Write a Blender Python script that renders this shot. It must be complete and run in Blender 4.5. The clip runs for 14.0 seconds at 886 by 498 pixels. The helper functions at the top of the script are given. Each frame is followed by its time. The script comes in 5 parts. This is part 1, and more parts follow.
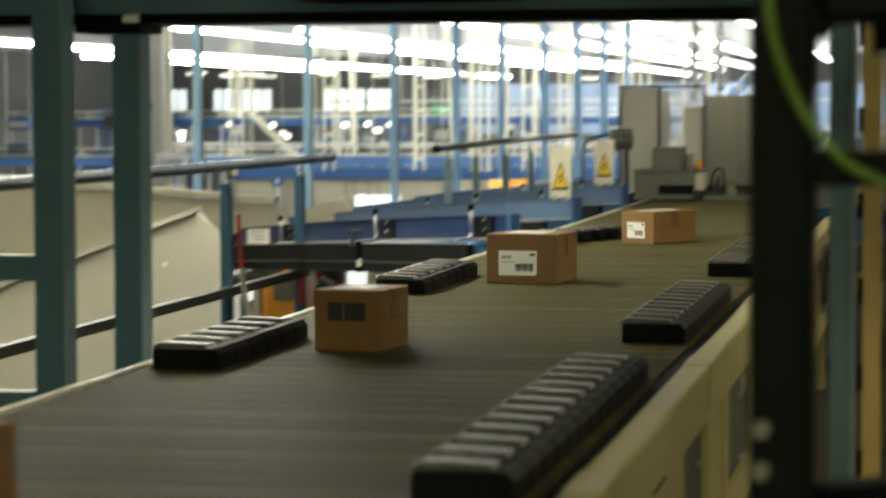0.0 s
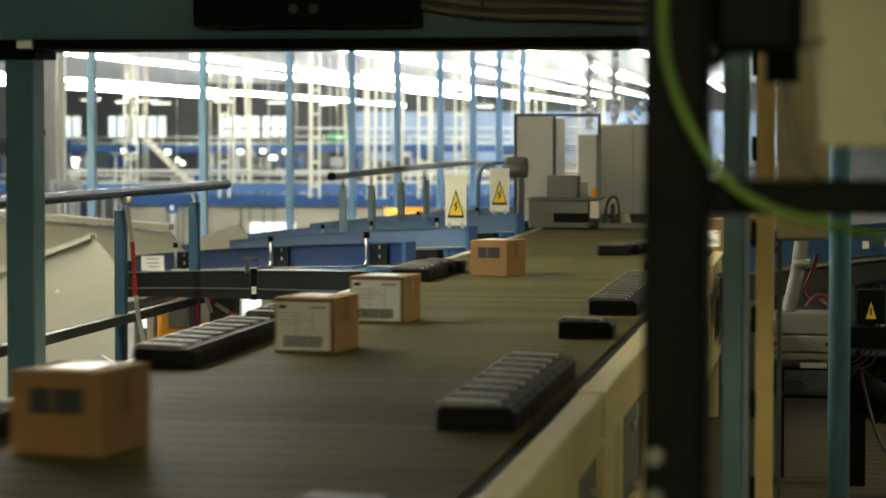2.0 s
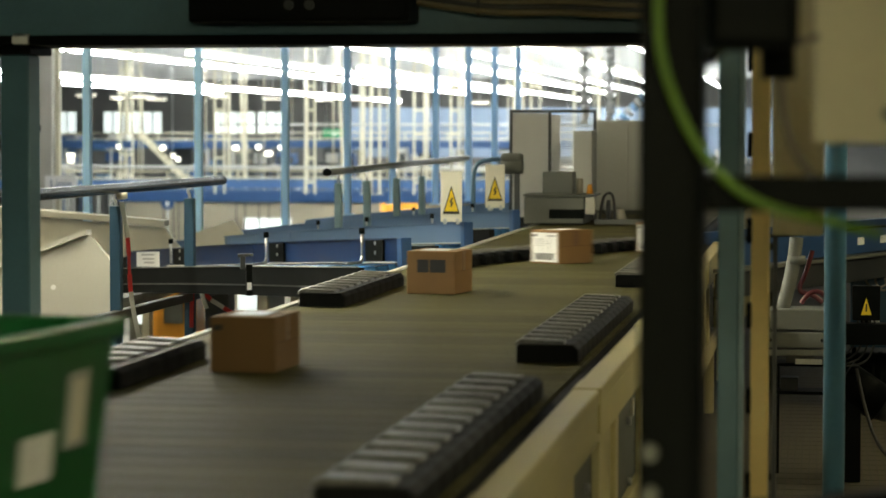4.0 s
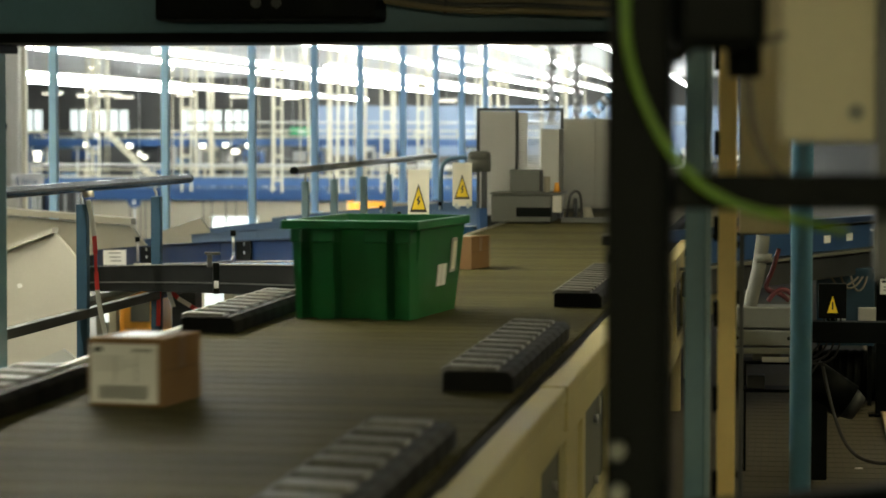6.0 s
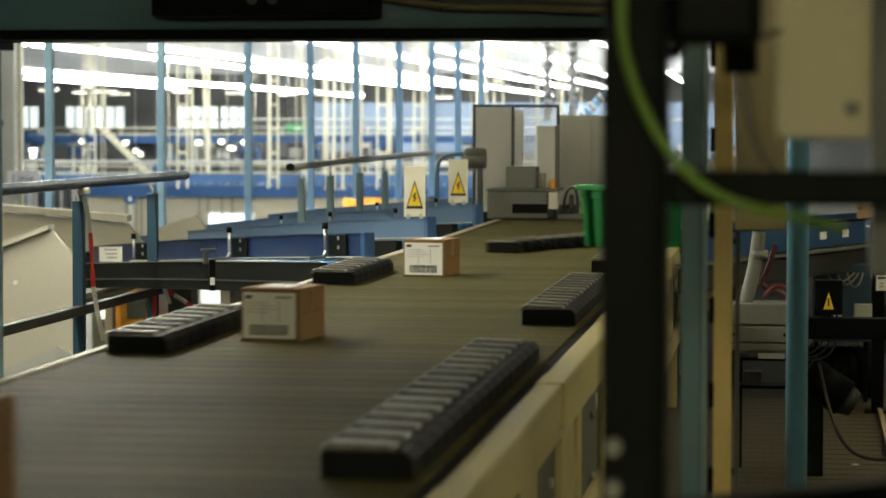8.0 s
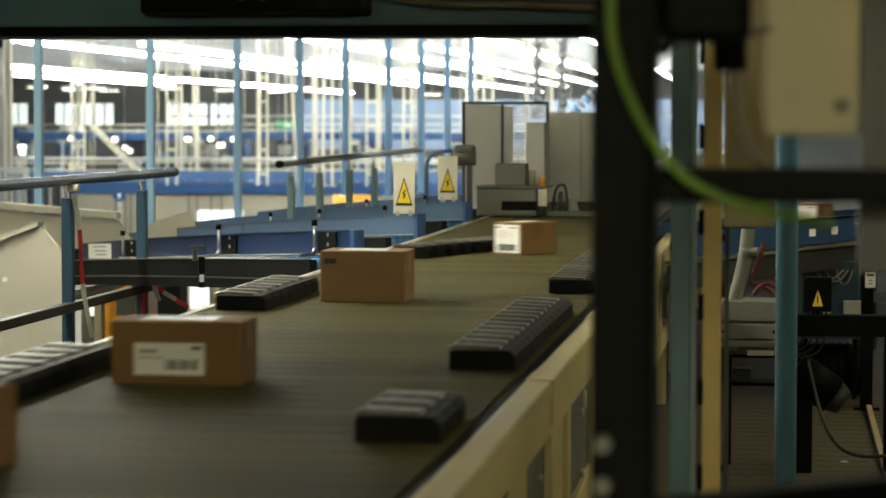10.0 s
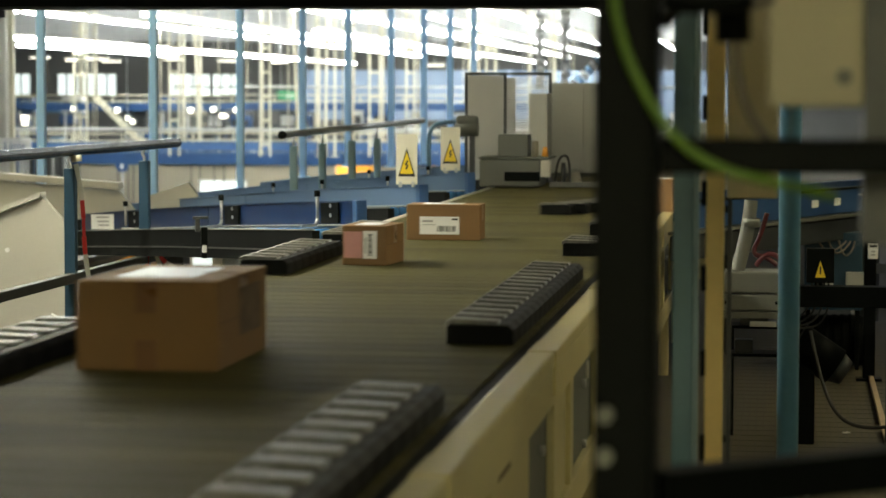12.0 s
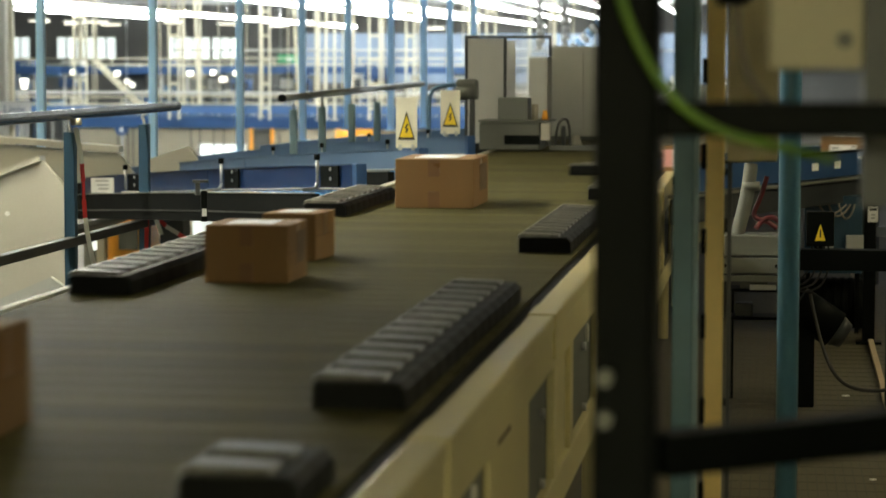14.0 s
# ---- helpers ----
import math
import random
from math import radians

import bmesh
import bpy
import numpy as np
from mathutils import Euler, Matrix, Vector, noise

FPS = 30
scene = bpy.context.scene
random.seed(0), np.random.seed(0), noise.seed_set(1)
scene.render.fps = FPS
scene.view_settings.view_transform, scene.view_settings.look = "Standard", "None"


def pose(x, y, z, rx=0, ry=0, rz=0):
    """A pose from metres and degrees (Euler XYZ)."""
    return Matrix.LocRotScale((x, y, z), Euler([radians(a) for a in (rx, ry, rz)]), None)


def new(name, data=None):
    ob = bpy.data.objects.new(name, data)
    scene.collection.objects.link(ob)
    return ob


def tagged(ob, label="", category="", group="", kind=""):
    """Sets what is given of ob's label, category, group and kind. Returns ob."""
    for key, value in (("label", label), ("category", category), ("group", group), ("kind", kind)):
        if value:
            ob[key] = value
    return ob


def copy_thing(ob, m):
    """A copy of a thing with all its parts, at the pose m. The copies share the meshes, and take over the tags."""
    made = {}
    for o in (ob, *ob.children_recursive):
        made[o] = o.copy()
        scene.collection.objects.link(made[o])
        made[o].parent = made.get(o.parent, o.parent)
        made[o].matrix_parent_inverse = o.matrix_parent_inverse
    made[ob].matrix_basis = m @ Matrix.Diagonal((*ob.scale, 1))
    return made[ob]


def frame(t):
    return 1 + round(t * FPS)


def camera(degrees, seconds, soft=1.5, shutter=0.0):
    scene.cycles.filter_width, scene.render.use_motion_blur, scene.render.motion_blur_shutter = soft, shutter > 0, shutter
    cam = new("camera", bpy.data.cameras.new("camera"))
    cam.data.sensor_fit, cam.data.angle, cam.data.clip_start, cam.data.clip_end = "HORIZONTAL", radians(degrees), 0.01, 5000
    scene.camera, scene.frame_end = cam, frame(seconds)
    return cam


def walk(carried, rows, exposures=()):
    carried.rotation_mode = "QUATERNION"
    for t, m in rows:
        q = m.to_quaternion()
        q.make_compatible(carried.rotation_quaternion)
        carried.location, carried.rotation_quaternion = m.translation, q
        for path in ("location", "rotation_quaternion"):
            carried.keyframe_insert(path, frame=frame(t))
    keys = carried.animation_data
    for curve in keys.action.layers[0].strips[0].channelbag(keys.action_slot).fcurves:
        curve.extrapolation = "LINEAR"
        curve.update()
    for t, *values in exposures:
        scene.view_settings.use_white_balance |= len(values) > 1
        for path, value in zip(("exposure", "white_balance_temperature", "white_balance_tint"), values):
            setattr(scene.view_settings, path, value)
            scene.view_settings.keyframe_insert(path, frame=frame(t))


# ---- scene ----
# Metres, +Y along the sorter's travel, eye 0.55 m above the sorter's slats.
cam = camera(20.2, 14.0, 1.5, 0.75)
cam.data.dof.use_dof = True
cam.data.dof.focus_distance = 9.0
cam.data.dof.aperture_fstop = 5.6
EYE = 1.35
ROWS = [
    (0.0, 11.088, -3.236, 0.183),
    (0.5, 9.314, -2.265, 0.012),
    (1.0, 8.872, -2.431, 0.074),
    (1.5, 8.812, -2.380, -0.053),
    (2.0, 8.686, -2.603, -0.048),
    (4.5, 8.508, -2.752, -0.114),
    (5.0, 8.144, -2.891, -0.126),
    (5.5, 7.915, -2.774, -0.114),
    (6.0, 7.827, -2.734, -0.108),
    (6.5, 7.815, -2.761, -0.118),
    (7.0, 7.804, -2.835, -0.108),
    (7.5, 7.783, -2.821, -0.073),
    (8.0, 7.736, -2.813, -0.082),
    (10.5, 7.475, -2.944, -0.101),
    (11.0, 7.531, -3.192, -0.129),
    (11.5, 7.553, -3.445, -0.172),
    (12.0, 7.556, -3.552, -0.145),
    (12.5, 7.561, -3.558, -0.200),
    (13.0, 7.549, -3.672, -0.154),
    (13.5, 7.572, -3.947, -0.139),
    (14.0, 7.553, -4.395, -0.122),
]
walk(cam, [(t, pose(0, 0, EYE, 90 + pitch, roll, yaw)) for t, yaw, pitch, roll in ROWS], [(0, 0.0), (14, 0.0)])

BELT_Z, BELT_L, BELT_R = 0.80, -1.643, -0.54
SPEED, PITCH = 2.117, 0.127
DIVERT_Y, DIVERT = 9.9, math.tan(radians(20))

# ---------------------------------------------------------------- world and large lights
world = bpy.data.worlds.new("daylight")
scene.world = world
world.use_nodes = True
wn = world.node_tree.nodes
sky = wn.new("ShaderNodeTexSky")
sky.sky_type, sky.sun_disc = "NISHITA", False
sky.sun_elevation, sky.sun_rotation = radians(35), radians(200)
world.node_tree.links.new(sky.outputs[0], wn["Background"].inputs[0])
wn["Background"].inputs[1].default_value = 0.12


# ---------------------------------------------------------------- materials
def material(name, colour, rough=0.6, metal=0.0, scale=6.0, vary=0.15, bump=0.02, fine=90.0, dirt=None, dirt_amount=0.3, coat=0.0, piece=0.0, spec=0.5):
    """Base colour varied at two scales, with fine relief; piece: how much single pieces differ."""
    m = bpy.data.materials.new(name)
    m.use_nodes = True
    n, l = m.node_tree.nodes, m.node_tree.links
    b = n["Principled BSDF"]
    tc = n.new("ShaderNodeTexCoord")
    big = n.new("ShaderNodeTexNoise")
    big.inputs["Scale"].default_value, big.inputs["Detail"].default_value = scale, 6
    small = n.new("ShaderNodeTexNoise")
    small.inputs["Scale"].default_value, small.inputs["Detail"].default_value = fine, 4
    for t in (big, small):
        l.new(tc.outputs["Object"], t.inputs["Vector"])
    ramp = n.new("ShaderNodeValToRGB")
    ramp.color_ramp.elements[0].position, ramp.color_ramp.elements[1].position = 0.35, 0.7
    d = dirt or [c * 0.5 for c in colour]
    ramp.color_ramp.elements[0].color = (*[c * (1 - dirt_amount) + q * dirt_amount for c, q in zip(colour, d)], 1)
    ramp.color_ramp.elements[1].color = (*colour, 1)
    l.new(big.outputs["Fac"], ramp.inputs["Fac"])
    hsv = n.new("ShaderNodeHueSaturation")
    mul = n.new("ShaderNodeMapRange")
    mul.inputs["To Min"].default_value, mul.inputs["To Max"].default_value = 1 - vary, 1 + vary
    l.new(small.outputs["Fac"], mul.inputs["Value"])
    value = mul.outputs[0]
    if piece:
        info = n.new("ShaderNodeObjectInfo")
        each = n.new("ShaderNodeMapRange")
        each.inputs["To Min"].default_value, each.inputs["To Max"].default_value = 1 - piece, 1 + piece
        l.new(info.outputs["Random"], each.inputs["Value"])
        both = n.new("ShaderNodeMath")
        both.operation = "MULTIPLY"
        l.new(value, both.inputs[0]), l.new(each.outputs[0], both.inputs[1])
        value = both.outputs[0]
    l.new(value, hsv.inputs["Value"]), l.new(ramp.outputs[0], hsv.inputs["Color"])
    l.new(hsv.outputs[0], b.inputs["Base Color"])
    b.inputs["Metallic"].default_value = metal
    rr = n.new("ShaderNodeMapRange")
    rr.inputs["To Min"].default_value, rr.inputs["To Max"].default_value = max(rough - 0.1, 0.03), min(rough + 0.12, 1)
    l.new(big.outputs["Fac"], rr.inputs["Value"]), l.new(rr.outputs[0], b.inputs["Roughness"])
    b.inputs["Coat Weight"].default_value = coat
    b.inputs["Specular IOR Level"].default_value = spec
    if bump:
        bp = n.new("ShaderNodeBump")
        bp.inputs["Strength"].default_value, bp.inputs["Distance"].default_value = 0.4, bump
        l.new(small.outputs["Fac"], bp.inputs["Height"]), l.new(bp.outputs[0], b.inputs["Normal"])
    return m


def glowing(name, colour, strength):
    m = bpy.data.materials.new(name)
    m.use_nodes = True
    b = m.node_tree.nodes["Principled BSDF"]
    b.inputs["Base Color"].default_value = (0.9, 0.9, 0.9, 1)
    b.inputs["Emission Color"].default_value = (*colour, 1)
    b.inputs["Emission Strength"].default_value = strength
    return m


SLAT = material("worn_aluminium_slat", (0.070, 0.063, 0.022), 0.6, 0.0, 3, 0.12, 0.0006, 60, (0.047, 0.041, 0.015), 0.6, piece=0.24, spec=0.12)
RUBBER = material("black_plastic", (0.006, 0.0065, 0.006), 0.6, 0, 8, 0.2, 0.0008, 120, spec=0.08)
SHOE_TOP = material("scuffed_grey_plastic", (0.13, 0.125, 0.105), 0.40, 0, 40, 0.3, 0.0008, 120, (0.06, 0.057, 0.048), 0.7, piece=0.35)
CREAM = material("cream_lacquered_steel", (0.55, 0.48, 0.24), 0.42, 0, 3, 0.05, 0.0004, 80, (0.36, 0.30, 0.14), 0.4)
CREAM_W = material("pale_cream_sheet_steel", (0.56, 0.54, 0.47), 0.5, 0, 1.5, 0.04, 0.0004, 60, (0.38, 0.36, 0.30), 0.4)
TEAL = material("grey_blue_lacquered_steel", (0.08, 0.18, 0.235), 0.4, 0, 4, 0.08, 0.0004, 80, (0.05, 0.10, 0.13), 0.4)
POST_B = material("steel_blue_lacquer", (0.065, 0.14, 0.22), 0.4, 0, 4, 0.08, 0.0004, 80, (0.06, 0.1, 0.15), 0.4)
POST_N = material("dark_steel_blue_lacquer", (0.026, 0.062, 0.10), 0.4, 0, 4, 0.08, 0.0004, 80, (0.02, 0.045, 0.07), 0.4, spec=0.3)
NAVY = material("dark_navy_lacquer", (0.009, 0.026, 0.085), 0.3, 0, 3, 0.1, 0.0, 70, (0.006, 0.015, 0.045), 0.5, spec=0.12)
BLUE = material("royal_blue_lacquer", (0.026, 0.068, 0.17), 0.36, 0, 3, 0.08, 0.0, 70, (0.03, 0.08, 0.2), 0.4, spec=0.35)
MATT = material("matt_black_profile", (0.009, 0.010, 0.010), 0.8, 0, 5, 0.15, 0.0, 80, spec=0.04)
BLUE_M = material("mid_blue_lacquer", (0.06, 0.135, 0.31), 0.4, 0, 1, 0.06, 0.0, 30, (0.05, 0.10, 0.22), 0.4, spec=0.3)
BLUE_L = material("washed_blue_lacquer", (0.085, 0.145, 0.255), 0.4, 0, 3, 0.08, 0.0004, 70, (0.06, 0.10, 0.18), 0.4, spec=0.3)
SKY_B = material("pale_sky_blue_lacquer", (0.40, 0.68, 1.0), 0.4, 0, 2, 0.05, 0.0, 40, (0.34, 0.60, 0.95), 0.3)
BLACK = material("black_lacquered_steel", (0.0035, 0.0045, 0.004), 0.5, 0, 5, 0.15, 0.0004, 80, spec=0.06)
DARK = material("dark_grey_steel", (0.04, 0.044, 0.044), 0.45, 0.2, 4, 0.12, 0.0004, 60, (0.03, 0.03, 0.03), 0.4)
GREY = material("grey_lacquered_sheet", (0.46, 0.46, 0.43), 0.5, 0, 2, 0.05, 0.0004, 60, (0.33, 0.33, 0.30), 0.4)
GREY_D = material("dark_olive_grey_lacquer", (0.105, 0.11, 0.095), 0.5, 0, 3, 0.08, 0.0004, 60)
ROLLER = material("dull_steel_roller", (0.20, 0.21, 0.22), 0.35, 0.6, 6, 0.1, 0.0003, 100, piece=0.3)
STEEL = material("brushed_steel", (0.55, 0.55, 0.55), 0.3, 0.9, 6, 0.1, 0.0003, 150)
TUBE = material("grey_anodised_tube", (0.022, 0.027, 0.030), 0.22, 0.0, 2, 0.05, 0.0, 50, spec=0.2)
YELLOW = material("yellow_lacquered_steel", (0.80, 0.58, 0.20), 0.45, 0, 4, 0.06, 0.0004, 80, (0.5, 0.33, 0.1), 0.3)
ORANGE = material("orange_lacquer", (0.85, 0.36, 0.03), 0.45, 0, 4, 0.06, 0.0004, 80)
RED = material("red_plastic", (0.5, 0.02, 0.02), 0.45, 0, 8, 0.08, 0.0, 80)
FILM = material("white_film_and_lid_glare", (0.80, 0.80, 0.77), 0.30, 0, 12, 0.04, 0.0, 60, coat=0.4)
WHITE = material("white_paper", (0.88, 0.87, 0.85), 0.6, 0, 12, 0.03, 0.0, 200, (0.7, 0.69, 0.66), 0.3)
INK = material("black_ink", (0.02, 0.02, 0.02), 0.6, 0, 12, 0.1, 0.0, 100)
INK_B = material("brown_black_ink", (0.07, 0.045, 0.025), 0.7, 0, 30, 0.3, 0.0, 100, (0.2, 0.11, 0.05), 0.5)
INK_G = material("grey_ink", (0.40, 0.39, 0.38), 0.6, 0, 12, 0.1, 0.0, 100)
PINK = material("pink_paper", (0.62, 0.30, 0.27), 0.6, 0, 12, 0.05, 0.0, 100)
SIGN_Y = material("signal_yellow_print", (0.9, 0.62, 0.02), 0.45, 0, 6, 0.04, 0.0, 60)
IVORY = material("ivory_plastic_plate", (0.78, 0.74, 0.60), 0.45, 0, 6, 0.04, 0.0, 60)
CARD = material("brown_cardboard", (0.215, 0.116, 0.040), 0.75, 0, 7, 0.07, 0.0006, 140, (0.175, 0.093, 0.032), 0.5, piece=0.1)
CARD_D = material("darker_cardboard", (0.12, 0.058, 0.022), 0.75, 0, 7, 0.07, 0.0006, 140, (0.09, 0.045, 0.018), 0.5)
TAPE = material("brown_packing_tape", (0.16, 0.075, 0.027), 0.3, 0, 10, 0.06, 0.0003, 90)
GREEN = material("green_moulded_plastic", (0.009, 0.128, 0.032), 0.33, 0, 5, 0.12, 0.0004, 90, (0.007, 0.075, 0.02), 0.6)
CABLE_G = material("green_yellow_cable", (0.12, 0.24, 0.015), 0.45, 0, 9, 0.1, 0.0, 60)
CABLE_K = material("dark_cable", (0.03, 0.03, 0.03), 0.5, 0, 9, 0.1, 0.0, 60)
FLOOR = material("grey_floor_coating", (0.105, 0.092, 0.060), 0.65, 0, 0.8, 0.12, 0.001, 30, (0.068, 0.060, 0.042), 0.5, spec=0.25)
GRATE = material("worn_floor_grating", (0.075, 0.068, 0.048), 0.6, 0, 2, 0.15, 0.0, 40, spec=0.2)
WALL = material("grey_wall", (0.10, 0.10, 0.095), 0.8, 0, 0.3, 0.05, 0.001, 12, (0.07, 0.07, 0.065), 0.5)
# darker copy of WALL: dim light on the right is put into the colour
WALL_DIM = material("dimmed_grey_wall", (0.035, 0.038, 0.042), 0.8, 0, 0.3, 0.05, 0.001, 12, (0.025, 0.025, 0.028), 0.5)
CEIL = material("off_white_ceiling_panels", (0.50, 0.51, 0.50), 0.7, 0, 0.2, 0.04, 0.0, 10, (0.34, 0.34, 0.34), 0.4)
BEIGE = material("beige_casing", (0.30, 0.27, 0.20), 0.6, 0, 1, 0.06, 0.0, 30, (0.3, 0.27, 0.2), 0.4)
CREAM_P = material("cream_painted_post", (0.58, 0.54, 0.40), 0.5, 0, 2, 0.05, 0.0, 30)
TEAL_L = material("pale_grey_blue_lacquer", (0.17, 0.27, 0.32), 0.4, 0, 4, 0.08, 0.0004, 80, (0.1, 0.15, 0.18), 0.4)
TUBE_B = material("steel_blue_tube_lacquer", (0.12, 0.29, 0.43), 0.3, 0, 5, 0.08, 0.0003, 80, (0.08, 0.18, 0.26), 0.4)
BLUE_R = material("blue_plastic_roller", (0.05, 0.16, 0.38), 0.2, 0, 6, 0.08, 0.0003, 80, piece=0.4)
PERF = material("grey_perforated_sheet", (0.56, 0.55, 0.53), 0.45, 0.2, 3, 0.05, 0.0004, 60, (0.3, 0.3, 0.3), 0.4)
# paler copy of PERF: light coming through the holes is put into the colour
PERF_LIT = material("backlit_perforated_sheet", (0.80, 0.81, 0.82), 0.4, 0.2, 3, 0.05, 0.0004, 60, (0.4, 0.4, 0.42), 0.4)
GREY_M = material("mid_grey_cast_metal", (0.15, 0.155, 0.13), 0.5, 0.1, 5, 0.1, 0.0004, 60, (0.16, 0.16, 0.15), 0.4)
GREY_P = material("pale_grey_sheet", (0.46, 0.48, 0.47), 0.5, 0, 2, 0.05, 0.0004, 60, (0.38, 0.37, 0.32), 0.4)
CREAM_D = material("dull_cream_enclosure", (0.55, 0.50, 0.33), 0.5, 0, 4, 0.05, 0.0004, 80, (0.44, 0.39, 0.26), 0.4)
RED_D = material("dull_red_hose", (0.10, 0.012, 0.016), 0.45, 0, 8, 0.08, 0.0, 80)
WOOD = material("pale_raw_wood", (0.48, 0.36, 0.24), 0.7, 0, 12, 0.1, 0.0005, 120)
BEIGE_D = material("brown_cable_sheath", (0.16, 0.13, 0.07), 0.5, 0, 8, 0.1, 0.0, 60)
CABLE_W = material("grey_cable_sheath", (0.16, 0.14, 0.12), 0.5, 0, 9, 0.1, 0.0, 60)
TUBELIGHT = glowing("fluorescent_tube", (0.92, 0.98, 0.96), 80.0)
DAYPANE = glowing("bright_daylight_pane", (0.86, 1.0, 0.97), 0.95)
WARMTUBE = glowing("warm_fluorescent_tube", (1.0, 0.90, 0.55), 58.0)
CHUTETUBE = glowing("warm_white_chute_tube", (0.98, 0.95, 0.76), 88.0)
FILLTUBE = glowing("warm_fill_tube", (1.0, 0.94, 0.58), 175.0)
FARTUBE = glowing("far_fluorescent_tube", (0.94, 0.98, 0.97), 16.0)
EXIT_G = material("green_sign_panel", (0.02, 0.30, 0.12), 0.4, 0, 6, 0.04, 0.0, 60)
AMBERGLOW = glowing("warm_lamp_and_glint_glow", (1.0, 0.93, 0.75), 4.0)
SCREEN = material("blue_grey_screen_panels", (0.22, 0.29, 0.40), 0.5, 0, 0.5, 0.06, 0.0, 20)


# ---------------------------------------------------------------- mesh helpers
def mesh_of(name, bm, mat):
    bmesh.ops.recalc_face_normals(bm, faces=bm.faces)
    me = bpy.data.meshes.new(name)
    bm.to_mesh(me)
    bm.free()
    for q in (mat if isinstance(mat, (list, tuple)) else [mat]):
        me.materials.append(q)
    return me


def part(name, bm, mat, parent=None, label="", at=None):
    ob = new(name, bm if isinstance(bm, bpy.types.Mesh) else mesh_of(name, bm, mat))
    ob.parent = parent
    if at is not None:
        ob.matrix_basis = at
    if label:
        tagged(ob, label)
    return ob


def thing(name, label, category, at=None, group="", kind=""):
    ob = new(name)
    ob.empty_display_size = 0.1
    if at is not None:
        ob.matrix_basis = at
    return tagged(ob, label, category, group, kind)


def box(bm, x0, x1, y0, y1, z0, z1, bevel=0.0, mi=0, m=None):
    geo = bmesh.ops.create_cube(bm, size=1.0)["verts"]
    for v in geo:
        v.co = Vector((x0 + (v.co.x + 0.5) * (x1 - x0), y0 + (v.co.y + 0.5) * (y1 - y0), z0 + (v.co.z + 0.5) * (z1 - z0)))
    faces = {f for v in geo for f in v.link_faces}
    for f in faces:
        f.material_index = mi
    if bevel:
        out = bmesh.ops.bevel(bm, geom=list({e for v in geo for e in v.link_edges}), offset=bevel, segments=2, affect="EDGES", profile=0.5)
        geo = list({v for f in out["faces"] for v in f.verts} | {v for v in geo if v.is_valid})
        for v in geo:
            for f in v.link_faces:
                f.material_index = mi
    if m is not None:
        bmesh.ops.transform(bm, matrix=m, verts=geo)
    return bm


def boxed(*a, **k):
    return box(bmesh.new(), *a, **k)


def rod(bm, a, b, r, seg=12, r2=None):
    a, b = Vector(a), Vector(b)
    d = b - a
    m = Matrix.Translation((a + b) / 2) @ d.to_track_quat("Z", "Y").to_matrix().to_4x4()
    out = bmesh.ops.create_cone(bm, cap_ends=True, segments=seg, radius1=r, radius2=r if r2 is None else r2, depth=d.length, matrix=m)
    for f in {f for v in out["verts"] for f in v.link_faces}:
        f.smooth = len(f.verts) == 4
    return bm


def rodded(*a, **k):
    return rod(bmesh.new(), *a, **k)


def bar(a, b, w, h, bevel=0.004):
    """A square bar from a to b, w wide and h high."""
    a, b = Vector(a), Vector(b)
    d = b - a
    m = Matrix.Translation(a) @ d.to_track_quat("Y", "Z").to_matrix().to_4x4()
    return boxed(-w / 2, w / 2, 0, d.length, -h / 2, h / 2, bevel=bevel, m=m)


def cable(name, points, r, mat, parent):
    cu = bpy.data.curves.new(name, "CURVE")
    cu.dimensions, cu.bevel_depth, cu.bevel_resolution = "3D", r, 3
    sp = cu.splines.new("NURBS")
    sp.points.add(len(points) - 1)
    for p, q in zip(sp.points, points):
        p.co = (*q, 1)
    sp.use_endpoint_u, sp.order_u = True, 3
    cu.materials.append(mat)
    ob = new(name, cu)
    ob.parent = parent
    return ob


def prism(bm, outline, x0, x1):
    """An outline of (y, z) pulled along x."""
    lo = [bm.verts.new((x0, y, z)) for y, z in outline]
    hi = [bm.verts.new((x1, y, z)) for y, z in outline]
    bm.faces.new(lo), bm.faces.new(hi)
    n = len(outline)
    for i in range(n):
        bm.faces.new((lo[i], lo[(i + 1) % n], hi[(i + 1) % n], hi[i]))
    return bm


# ---------------------------------------------------------------- the hall
X0, X1, Y0, Y1 = -48.0, 16.0, -32.0, 146.0
LOW_Z, CEIL_Z = -3.6, 4.6
WINDOWS = ((-45.72, -44.53), (-42.87, -41.09), (-40.98, -39.2), (-36.03, -35.17), (-35.06, -33.44), (-33.3, -31.61))


def setting(name, bm, mat, label, category):
    return tagged(part(name, bm, mat), label, category, kind="structure")


